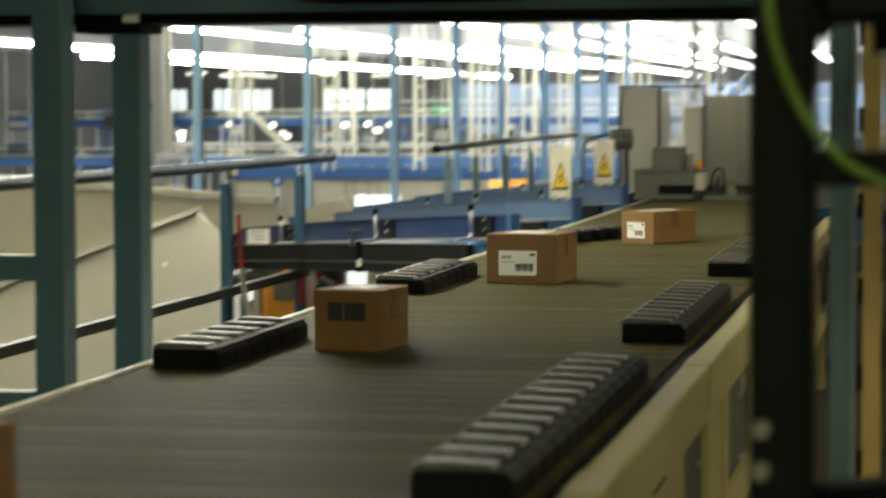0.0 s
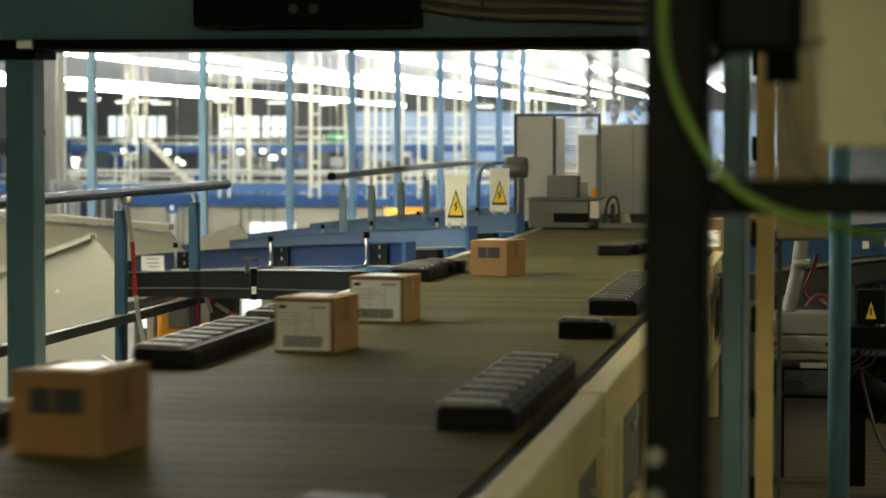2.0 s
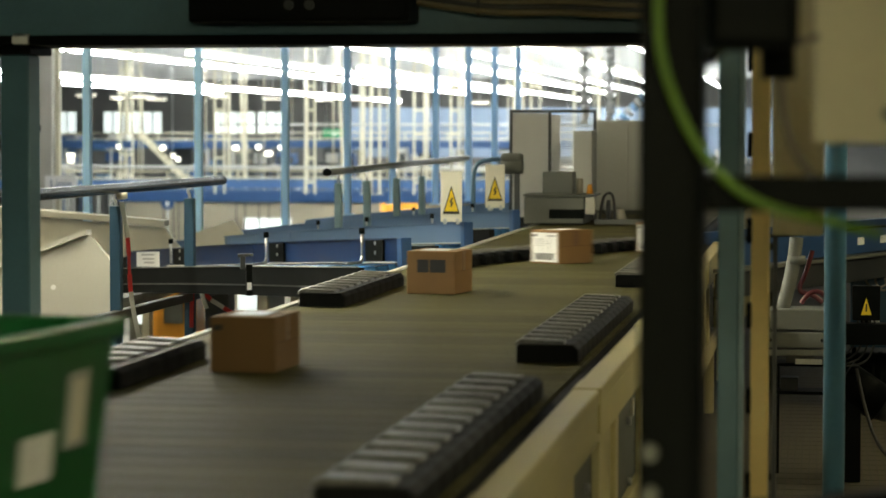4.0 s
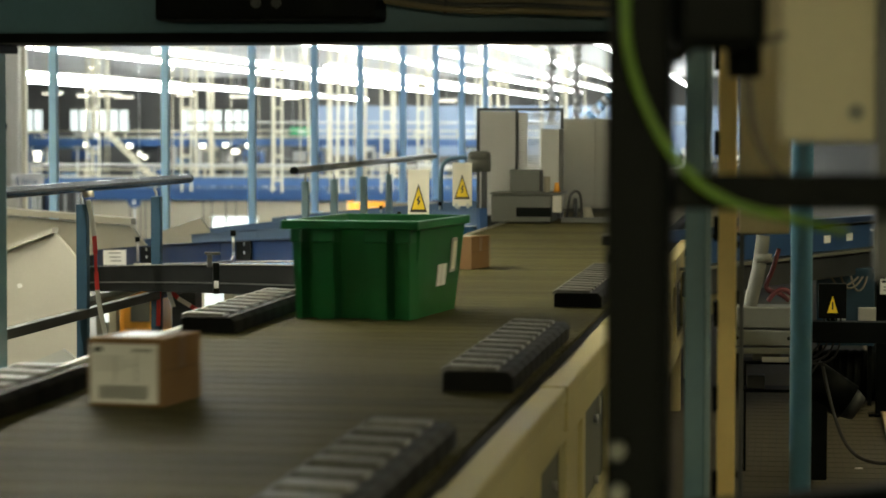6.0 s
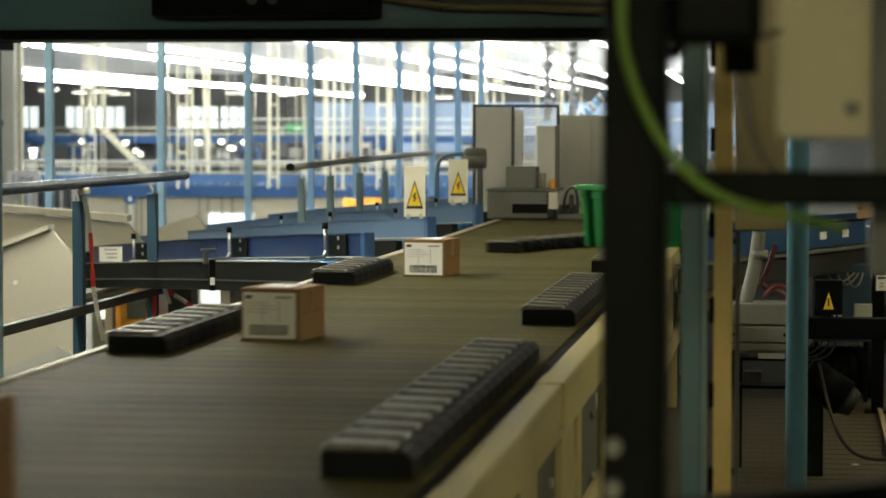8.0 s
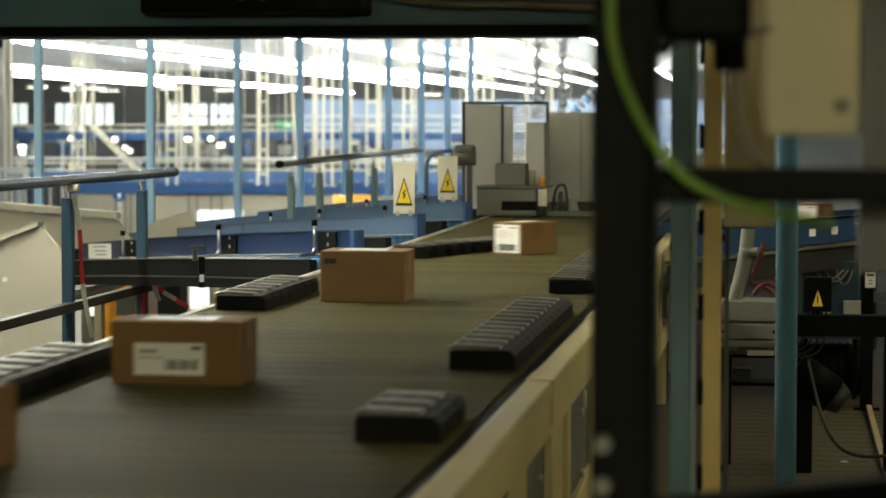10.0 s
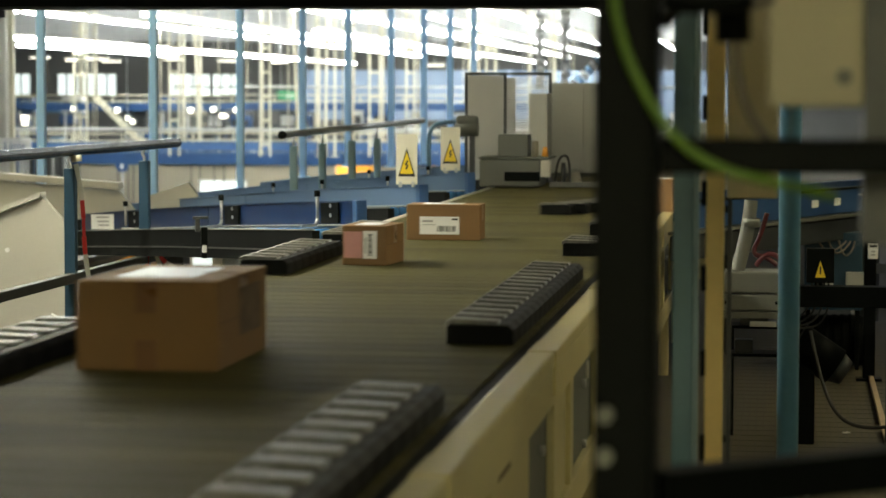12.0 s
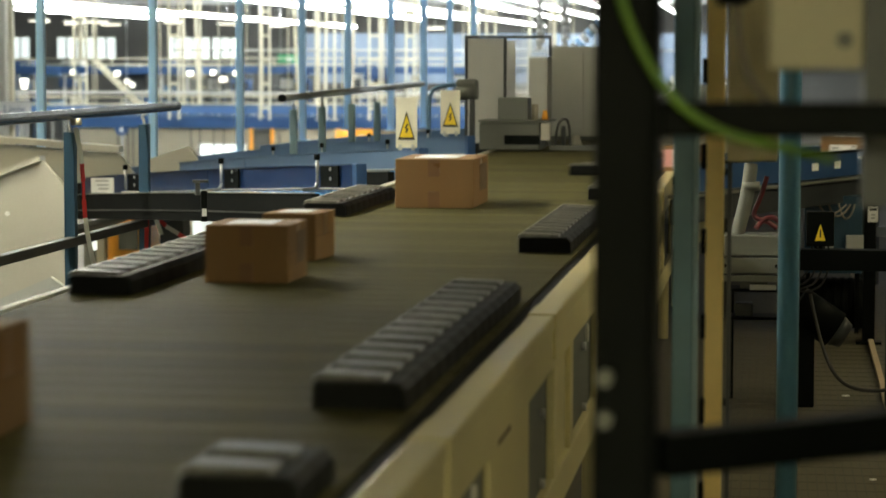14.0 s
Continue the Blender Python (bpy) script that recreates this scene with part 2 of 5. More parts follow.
def hall():
    setting("floor", boxed(X0, X1, Y0, Y1, LOW_Z - 0.3, LOW_Z), FLOOR, "grey coated floor of the lower hall", "floor")
    setting("mezzanine_floor", boxed(-2.95, X1, Y0, 62.0, -0.22, 0.0), FLOOR, "dark worn mezzanine floor plates beside the sorter", "floor")
    grid = bmesh.new()
    for k in range(60):
        box(grid, -0.3, 3.2, 6.0 + 0.15 * k, 6.004 + 0.15 * k, 0.0, 0.0012)
    for k in range(90):
        box(grid, -0.3 + 0.03 * k, -0.295 + 0.03 * k, 6.0, 15.0, 0.0, 0.001)
    setting("floor_grating", grid, GRATE, "dark raised grid on the mezzanine floor", "grating")
    ceil = boxed(X0, X1, Y0, Y1, CEIL_Z, CEIL_Z + 0.3)
    for k in range(36):
        box(ceil, X0, X1, Y0 + 5 * k, Y0 + 5 * k + 0.2, CEIL_Z - 0.16, CEIL_Z - 0.001)
    setting("ceiling", ceil, CEIL, "off-white hall ceiling with cross beams", "ceiling")
    setting("wall_west", boxed(X0 - 0.3, X0, Y0, Y1, LOW_Z, CEIL_Z), WALL, "grey hall wall", "wall")
    setting("wall_east", boxed(X1, X1 + 0.3, Y0, Y1, LOW_Z, CEIL_Z), WALL_DIM, "grey hall wall with its dimness in the colour", "wall")
    setting("wall_south", boxed(X0, X1, Y0 - 0.3, Y0, LOW_Z, CEIL_Z), WALL, "grey hall wall", "wall")
    north = boxed(X0, X1, Y1, Y1 + 0.3, LOW_Z, 1.25)
    box(north, X0, X1, Y1, Y1 + 0.3, 2.55, CEIL_Z)
    edge = [X0] + [v for w in WINDOWS for v in w] + [X1]
    for a, c in zip(edge[::2], edge[1::2]):
        box(north, a, c, Y1, Y1 + 0.3, 1.25, 2.55)
    setting("wall_north", north, WALL, "grey far wall with a band of windows", "wall")
    for a, c in WINDOWS:
        w = thing("window", "bright daylit window with dark mullions in the far wall", "window", kind="structure")
        n = 3 if c - a > 1.3 else 2
        for k in range(n):
            d = (c - a) / n
            part("pane", boxed(a + k * d + 0.05, a + (k + 1) * d - 0.05, Y1 + 0.1, Y1 + 0.12, 1.3, 2.5), DAYPANE, w)
            part("mullion", boxed(a + k * d - 0.04, a + k * d + 0.04, Y1 + 0.06, Y1 + 0.14, 1.25, 2.55), DARK, w)
        part("sill", boxed(a, c, Y1 - 0.08, Y1 + 0.1, 1.2, 1.25), CREAM_W, w)
    setting("partition", boxed(-27.0, -11.0, 95.0, 95.3, LOW_Z, -1.25), BEIGE, "beige partition wall of the lower hall", "wall")
    setting("partition_rail", boxed(-27.0, -11.0, 94.9, 94.98, -1.42, -1.36), DARK, "dark rail along the beige partition", "rail")
    setting("blue_screen", boxed(-21.5, -2.0, 112.0, 112.1, 0.2, 2.45), SCREEN, "blue-grey screen wall behind the conveyors", "screen wall")
    setting("screen_base", boxed(-21.5, 2.0, 111.0, 111.4, LOW_Z, 0.2), WALL, "grey wall under the blue screen", "wall")


hall()


def light_row(x, z, y0, y1, tube, label, length=6.0, gap=0.35, w=0.2, twin=False, group="strip lights in rows"):
    y = y0
    first = None
    while y < y1:
        if first is None:
            first = thing("ceiling_light", label, "ceiling light", pose(x, y, z), group)
            part("housing", boxed(-w / 2, w / 2, 0, length, 0.07, 0.13, bevel=0.01), CREAM_W, first)
            for dx in ((-0.09, 0.09) if twin else (0.0,)):
                part("tube", rodded((dx, 0.05, 0), (dx, length - 0.05, 0), 0.045, seg=10), tube, first)
            for q in (0.15, 0.85):
                part("hanger", rodded((0, length * q, 0.1), (0, length * q, CEIL_Z - z), 0.012, seg=6), STEEL, first)
        else:
            copy_thing(first, pose(x, y, z))
        y += length + gap


COOL = "white fluorescent strip light hung under the hall ceiling"
light_row(-24.4, 3.15, 60, 140, TUBELIGHT, COOL, twin=True, gap=0.02)
light_row(-20.0, 3.55, 52, 140, TUBELIGHT, COOL, gap=0.5)
light_row(-14.5, 4.0, 40, 140, TUBELIGHT, COOL, gap=0.03)
light_row(-9.9, 4.3, 50, 140, TUBELIGHT, COOL, twin=True, gap=0.03)
light_row(-35.0, 3.6, 100, 140, TUBELIGHT, COOL)
light_row(4.0, 4.1, 40, 140, TUBELIGHT, COOL)
# nearer stretch out of view, added to brighten the poles and mid hall
light_row(-9.9, 4.2, 14, 46, TUBELIGHT, COOL)
light_row(-6.0, 4.3, 60, 140, TUBELIGHT, COOL)
# unseen near row, added only to light the sky-blue poles
light_row(-3.4, 4.1, 26.0, 40, FARTUBE, COOL)
# unseen fill lamp behind the camera, added to brighten faces turned towards it
light_row(0.3, 1.78, -5.4, -5.3, FILLTUBE, "unseen warm fill tube behind the camera", length=4.2, twin=True)
light_row(-3.1, 2.35, 6.4, 6.5, CHUTETUBE, "warm white strip light hung over the mezzanine edge", length=5.6)
light_row(-6.4, 4.1, 8.0, 16.0, WARMTUBE, "warm white strip light hung over the chutes")
for x, z, y0 in ((-7.6, 3.6, 52), (-8.6, 3.3, 62), (-11.6, 3.5, 58), (-13.0, 3.15, 70), (-17.0, 3.5, 66), (-5.0, 3.7, 44)):
    light_row(x, z, y0, 139, FARTUBE, "thin white strip light in a long far row", gap=0.02, w=0.16)
# unseen, added to lift the brightness of the sorter's right side
light_row(3.4, 3.4, 6.0, 11, WARMTUBE, "unseen warm fill tube right of the sorter")


def small_lamps():
    for x, y, z in ((-36.1, 120, 3.1), (-34.6, 121, 3.0), (-33.0, 122, 2.95), (-30.4, 110, 2.9), (-28.8, 118, 3.0), (-26.6, 120, 2.95), (-24.2, 121, 2.9), (-22.6, 122, 2.95), (-17.0, 125, 2.8)):
        t = thing("hall_lamp", "warm white lamp hanging far back in the hall", "ceiling lamp", pose(x, y, z))
        part("shade", boxed(-0.5, 0.5, -0.2, 0.2, 0.03, 0.14, bevel=0.02), CREAM_W, t)
        part("tube", boxed(-0.45, 0.45, -0.15, 0.15, 0.0, 0.03), AMBERGLOW, t)
        part("hanger", rodded((0, 0, 0.14), (0, 0, CEIL_Z - z), 0.02, seg=6), STEEL, t)


small_lamps()


# ---------------------------------------------------------------- the hall's far machinery
def hanger_poles():
    for k, y in enumerate((17.0, 20.13, 23.45, 26.57, 29.41, 32.69, 35.71, 38.53, 41.6)):
        t = thing("hanger_pole", "pale sky-blue steel pole hanging from the ceiling", "pole", pose(-5.105 + 0.015 * min(k, 7), y, 0), "row of pale blue hanger poles")
        low = (0.62, 0.35, 0.45, 0.46, 0.50, 0.40, 0.36, 0.30, 0.25)[k]
        part("pole", boxed(-0.028 - 0.0025 * k, 0.028 + 0.0025 * k, -0.03, 0.03, low, CEIL_Z, bevel=0.006), SKY_B, t)
        part("foot_plate", boxed(-0.07, 0.07, -0.07, 0.07, low - 0.012, low), SKY_B, t)
        part("head_plate", boxed(-0.1, 0.1, -0.1, 0.1, CEIL_Z - 0.015, CEIL_Z - 0.001), SKY_B, t)


hanger_poles()


def ladder_post(x, y, z0, z1, w=0.3, lean=0.0, wide=0.06):
    t = thing("lattice_post", "cream painted lattice post of the high conveyor", "post", pose(x, y, 0), "cream lattice posts")
    for q in (-w / 2, w / 2):
        part("upright", bar((q, 0, z0), (q + lean, 0, z1), wide, wide, 0.008), CREAM_P, t)
    n = 7
    for k in range(n):
        f = (k + 0.5) / n
        part("rung", boxed(-w / 2, w / 2, -0.03, 0.03, z0 + f * (z1 - z0) - 0.04, z0 + f * (z1 - z0) + 0.04), CREAM_P, t)


def single_post(x, y, z0, z1, w=0.1, lean=0.0):
    t = thing("cream_post", "slim cream painted steel post in the hall", "post", pose(x, y, 0), "slim cream posts")
    part("upright", bar((0, 0, z0), (lean, 0, z1), w * 0.65, w * 0.65, 0.008), CREAM_P, t)
    part("foot", boxed(-w, w, -w, w, z0, z0 + 0.03), CREAM_P, t)


for x, y, w in ((-18.3, 75, 0.3), (-15.45, 75, 0.3), (-12.05, 75, 0.32), (-24.1, 85, 0.45), (-11.1, 76, 0.25), (-9.6, 80, 0.3), (-8.6, 76, 0.28)):
    ladder_post(x, y, -0.56, CEIL_Z, w)
for x, y, w, lean in ((-14.38, 75, 0.1, -0.25), (-13.77, 75, 0.1, 0), (-13.55, 75, 0.1, 0), (-13.28, 75, 0.1, 0), (-16.2, 78, 0.09, 0), (-17.4, 84, 0.1, 0), (-19.6, 84, 0.14, -0.2), (-20.5, 88, 0.12, 0), (-21.6, 90, 0.14, 0),
                      (-10.8, 77, 0.12, 0), (-10.3, 79, 0.12, 0), (-27.6, 88, 0.22, 0), (-30.6, 108, 0.3, 0), (-14.9, 82, 0.09, 0.2), (-12.9, 82, 0.1, 0), (-7.6, 78, 0.16, 0), (-7.0, 80, 0.16, 0), (-13.0, 92, 0.12, 0), (-15.6, 92, 0.12, 0), (-17.0, 92, 0.12, 0)):
    single_post(x, y, -0.56, CEIL_Z, w, lean)


def pillar():
    t = thing("concrete_pillar", "broad white painted pillar with a cable duct", "pillar", pose(-12.75, 40, 0))
    part("shaft", boxed(-0.3, 0.22, -0.25, 0.25, LOW_Z, CEIL_Z, bevel=0.02), CREAM_W, t)
    part("cable_duct", boxed(0.225, 0.30, -0.12, 0.0, LOW_Z, CEIL_Z, bevel=0.01), CREAM_P, t)
    part("socket", boxed(-0.08, 0.02, -0.27, -0.25, 1.35, 1.45, bevel=0.01), BLACK, t)
    board = part("notice", boxed(0.10, 0.65, -0.30, -0.285, 0.34, 0.62), WHITE, t, "white board with a blue word")
    part("stay", boxed(0.2, 0.3, -0.284, -0.13, 0.44, 0.5), STEEL, t)
    word = bpy.data.curves.new("word", "FONT")
    word.body, word.size, word.extrude, word.align_x = "Linie", 0.2, 0.002, "CENTER"
    word.materials.append(BLUE_L)
    ob = new("word", word)
    ob.parent = board
    ob.matrix_basis = pose(0.375, -0.304, 0.42, 90, 0, 0)


pillar()


def high_conveyor(x0, x1, y, z, h, label, rail=True, mat=None):
    """A blue conveyor bridge hung across the hall, with a low cream guard rail."""
    t = thing("conveyor_bridge", label, "conveyor", pose(x0, y, z))
    w = x1 - x0
    mat = mat or BLUE_M
    part("side_plate", boxed(0, w, 0, 0.05, 0, h, bevel=0.01), mat, t)
    part("side_plate", boxed(0, w, 0.9, 0.95, 0, h, bevel=0.01), mat, t)
    part("belt", boxed(0, w, 0.06, 0.89, h * 0.3, h * 0.6), RUBBER, t)
    part("lip", boxed(0, w, -0.03, 0.0, h - 0.05, h), BLUE_L, t)
    k = 0.9
    while k < w:
        part("hanger", rodded((k, 0.475, h * 0.6), (k, 0.475, CEIL_Z - z), 0.02, seg=6), CREAM_P, t)
        k += 4.3
    if rail:
        for q in (0.07, 0.31):
            part("guard_rail", rodded((0, 0.02, h + q), (w, 0.02, h + q), 0.026, seg=8), CREAM_P, t)
        k = 0.4
        while k < w:
            part("rail_post", boxed(k - 0.025, k + 0.025, 0.0, 0.05, h, h + 0.31), CREAM_P, t)
            k += 1.7


high_conveyor(-21.0, -2.0, 80, -0.50, 0.27, "mid blue conveyor bridge with low cream guard rails")
high_conveyor(-32.0, -21.2, 80.4, -0.56, 0.28, "mid blue conveyor bridge with low cream guard rails")
high_conveyor(-24.0, -4.0, 83, -1.05, 0.42, "dark blue conveyor under the bridge", False, BLUE)
high_conveyor(-21.5, -5.0, 96, 0.73, 0.28, "royal blue upper conveyor with cream guard rails", True, BLUE)
high_conveyor(-30.0, -21.7, 97, 0.68, 0.30, "royal blue upper conveyor with cream guard rails", True, BLUE)
high_conveyor(-40.0, -31.0, 104, 0.62, 0.3, "royal blue upper conveyor with cream guard rails", True, BLUE)


def blue_pipes():
    for y, z, x0, x1 in ((72, 0.30, -24.0, -4.0), (90, 1.62, -22.0, -3.0)):
        t = thing("service_pipe", "cream service pipe running across the hall", "pipe", pose(0, y, z))
        part("pipe", rodded((x0, 0, 0), (x1, 0, 0), 0.04, seg=8), GREY, t)
        x = x0 + 1
        while x < x1:
            part("strap", rodded((x, 0, 0), (x, 0, CEIL_Z - z), 0.012, seg=6), STEEL, t)
            x += 4


blue_pipes()


def stairs():
    t = thing("hall_stairs", "cream painted steel ladder stairs up from the conveyor bridge", "stairs", pose(-22.3, 80.3, 0))
    a, c = Vector((0, 0, 1.28)), Vector((1.62, 0, -0.28))
    for y in (-0.3, 0.3):
        part("stringer", bar(a + Vector((0, y, 0)), c + Vector((0, y, 0)), 0.05, 0.10), CREAM_P, t)
    for k in range(9):
        p = a.lerp(c, (k + 0.5) / 9)
        part("tread", boxed(p.x - 0.08, p.x + 0.08, -0.27, 0.27, p.z - 0.015, p.z + 0.015), CREAM_P, t)
    part("hanger", rodded((0.05, 0, 1.28), (0.05, 0, CEIL_Z), 0.03, seg=6), CREAM_P, t)


stairs()


def machines_far():
    """Sorting machines and racks that fill the hall behind the bridges."""
    rng = random.Random(5)
    for k in range(120):
        x = -39 + 0.31 * k + rng.uniform(-0.2, 0.2)
        y = rng.choice((98, 102, 106, 109, 118))
        h = rng.uniform(0.3, 0.9)
        z = rng.choice((-0.9, 0.75, 0.9, -0.3, 0.2, 0.35))
        w = rng.uniform(0.35, 1.0)
        t = thing("sorting_machine", "grey and blue sorting machine on a steel stand", "machine", pose(x, y, 0), "machines along the hall")
        part("housing", boxed(-w / 2, w / 2, -0.3, 0.3, z - h / 2, z + h / 2, bevel=0.03), rng.choice((GREY, BLUE, GREY_D, DARK, GREY_D, DARK, BLUE, POST_B, BEIGE)), t)
        part("cover", boxed(-w / 2 + 0.06, w / 2 - 0.06, -0.33, -0.302, z - h / 3, z + h / 5, bevel=0.01), rng.choice((GREY_D, GREY, BLUE, DARK)), t)
        for q in (-w / 2 + 0.05, w / 2 - 0.05):
            part("leg", boxed(q - 0.04, q + 0.04, -0.04, 0.04, LOW_Z, z - h / 2), rng.choice((GREY, BLUE, DARK)), t)


machines_far()


def hall_details():
    t = thing("exit_sign", "small green exit sign hanging in the hall", "exit sign", pose(-19.6, 100, 1.3))
    part("panel", boxed(-0.46, 0.46, 0, 0.06, -0.16, 0.16, bevel=0.01), EXIT_G, t)
    part("symbol", boxed(-0.12, 0.16, -0.012, -0.001, -0.06, 0.05), WHITE, t)
    for x in (-0.35, 0.35):
        part("hanger", rodded((x, 0.03, 0.16), (x, 0.03, CEIL_Z - 1.3), 0.015, seg=6), STEEL, t)
    for x, y, z0 in ((-3.55, 38, 1.45), (-3.17, 38, 1.5)):
        d = thing("flexible_duct", "white ribbed flexible air duct hanging from the ceiling", "air duct", pose(x, y, 0), "white air ducts")
        n = int((CEIL_Z - z0) / 0.12)
        for k in range(n):
            part("ring", rodded((0.02 * math.sin(k), 0, z0 + 0.12 * k), (0.02 * math.sin(k), 0, z0 + 0.12 * k + 0.09), 0.055 + 0.012 * (k % 2), seg=12), WHITE, d)
        part("core", rodded((0, 0, z0), (0, 0, CEIL_Z), 0.04, seg=10), WHITE, d)
    d = thing("flexible_duct", "pale blue and white flexible duct running at a slant", "air duct", pose(-3.3, 45, 1.5), "white air ducts")
    for k in range(9):
        part("ring", rodded((-0.3 + 0.09 * k, 0, 0.09 * k), (-0.24 + 0.09 * k, 0, 0.06 + 0.09 * k), 0.09, seg=12), SKY_B if k % 2 else WHITE, d)
    part("strap", rodded((0.42, 0, 0.75), (0.42, 0, CEIL_Z - 1.5), 0.02, seg=6), STEEL, d)
    r = thing("cable_tray", "beige cable tray along a row of strip lights", "cable tray", pose(-9.5, 50, 4.44))
    part("tray", boxed(-0.25, 0.25, 0, 90, 0, 0.12, bevel=0.01), BEIGE, r)
    for k in range(18):
        part("bracket", boxed(-0.3, 0.3, 2.5 + 5 * k, 2.6 + 5 * k, 0.121, 0.159), DARK, r)

    # glowing boxes that stand for white glints among the far machines
    for x, z, w in ((-28.9, 0.41, 0.14), (-28.9, 0.20, 0.1), (-26.95, 0.76, 0.07), (-25.2, 0.72, 0.08), (-24.8, 0.41, 0.06), (-24.6, 0.28, 0.06), (-22.3, 0.73, 0.1), (-21.95, 0.76, 0.07), (-21.4, 0.76, 0.08), (-21.0, 0.51, 0.13), (-20.5, 0.74, 0.09)):
        q = thing("work_light", "small glowing box for a bright glint on a far machine", "work light", pose(x, 94, z), "work lights on the machines")
        part("housing", boxed(-w - 0.03, w + 0.03, 0.0, 0.2, -0.1, 0.1, bevel=0.02), GREY, q)
        part("diffuser", boxed(-w, w, -0.02, -0.001, -0.07, 0.07, bevel=0.008), AMBERGLOW, q)
        part("stem", rodded((0, 0.1, -0.1), (0, 0.1, LOW_Z - z), 0.025, seg=8), DARK, q)


hall_details()


def lower_hall():
    t = thing("dock_window", "bright low window in the beige partition", "window", pose(-21.25, 94.9, -2.26))
    part("window_frame", boxed(-0.95, 0.95, 0, 0.06, -0.26, 0.26, bevel=0.01), WHITE, t)
    for k in range(3):
        part("pane", boxed(-0.88 + 0.6 * k, -0.88 + 0.6 * k + 0.56, -0.012, -0.002, -0.2, 0.2), DAYPANE, t)
    t = thing("route_sign", "round blue walkway sign on a post", "sign", pose(-23.95, 90, -1.29))
    part("disc", rodded((0, -0.03, 0), (0, 0.0, 0), 0.26, seg=24), BLUE, t)
    part("symbol", boxed(-0.05, 0.05, -0.036, -0.031, -0.13, 0.12, bevel=0.0), WHITE, t)
    part("post", rodded((0, 0.04, LOW_Z + 1.29), (0, 0.04, 0.2), 0.03, seg=8), STEEL, t)
    t = thing("orange_cabinet", "orange lacquered machine cabinet on the lower floor", "cabinet", pose(-14.9, 90, LOW_Z))
    part("body", boxed(-0.37, 0.37, 0, 0.6, 0.0, 2.5, bevel=0.03), ORANGE, t)
    part("panel", boxed(-0.12, 0.12, -0.02, 0, 1.95, 2.1), WHITE, t)
    t = thing("orange_drum", "orange lacquered upright drum on the lower floor", "drum", pose(-15.72, 90, LOW_Z))
    part("drum", rodded((0, 0.3, 0), (0, 0.3, 2.35), 0.25, seg=20), ORANGE, t)
    part("cap", rodded((0, 0.3, 2.35), (0, 0.3, 2.45), 0.2, seg=20, r2=0.08), ORANGE, t)
    t = thing("yellow_machine", "yellow-orange machine guard under the roller spur", "machine", pose(-4.77, 18.0, LOW_Z))
    part("frame", boxed(-0.15, 0.15, 0, 0.5, 0, 3.86, bevel=0.05), ORANGE, t)
    part("hatch", boxed(-0.05, 0.10, -0.012, -0.002, 3.52, 3.68, bevel=0.005), GREY_D, t)
    t = thing("machine_post", "slim cream post of a machine on the lower floor", "post", pose(-4.905, 17.8, LOW_Z))
    part("upright", boxed(-0.03, 0.03, 0, 0.06, 0, 3.9, bevel=0.006), CREAM_P, t)
    part("foot", boxed(-0.08, 0.08, -0.05, 0.11, 0, 0.02), CREAM_P, t)
    t = thing("machine_hatch", "bright glazed hatch of a machine on the lower floor", "machine", pose(-5.05, 18.2, LOW_Z))
    part("cabinet", boxed(-0.10, 0.09, 0, 0.4, 0, 3.72, bevel=0.02), GREY_M, t)
    part("pane", boxed(-0.05, 0.03, -0.012, -0.002, 3.50, 3.62), DAYPANE, t)
    t = thing("glass_hood", "bright glazed hood of a machine on the lower floor", "machine hood", pose(-4.39, 19.0, LOW_Z))
    part("hood", boxed(-0.13, 0.13, 0, 0.7, 0.0, 3.74, bevel=0.03), CREAM_W, t)
    part("pane", boxed(-0.1, 0.1, -0.012, -0.002, 3.5, 3.70), DAYPANE, t)


lower_hall()


def lift_truck():
    t = thing("lift_truck", "orange lift truck driving on the lower floor", "lift truck", pose(-16.0, 90, LOW_Z))
    for x in (-0.42, 0.36):
        part("mast_rail", boxed(x, x + 0.12, 0, 0.14, 0.1, 2.6, bevel=0.015), ORANGE, t)
    part("mast_head", boxed(-0.42, 0.48, -0.01, 0.15, 2.45, 2.62, bevel=0.015), ORANGE, t)
    part("cross_bar", boxed(-0.3, 0.36, 0.0, 0.12, 2.2, 2.3, bevel=0.01), DARK, t)
    part("carriage", boxed(-0.3, 0.36, 0.14, 0.2, 0.6, 2.2), GREY_D, t)
    part("chassis", boxed(-0.5, 0.56, 0.21, 1.7, 0.16, 0.9, bevel=0.05), ORANGE, t)
    part("roof", boxed(-0.45, 0.5, 0.5, 1.5, 2.1, 2.16, bevel=0.02), DARK, t)
    for x in (-0.42, 0.42):
        part("roof_post", boxed(x - 0.03, x + 0.03, 1.4, 1.46, 0.9, 2.1), DARK, t)
        part("wheel", rodded((x - 0.08, 0.3, 0.16), (x + 0.08, 0.3, 0.16), 0.16, seg=20), RUBBER, t)
        part("wheel", rodded((x - 0.08, 1.4, 0.16), (x + 0.08, 1.4, 0.16), 0.16, seg=20), RUBBER, t)
    return t


TRUCK = lift_truck()


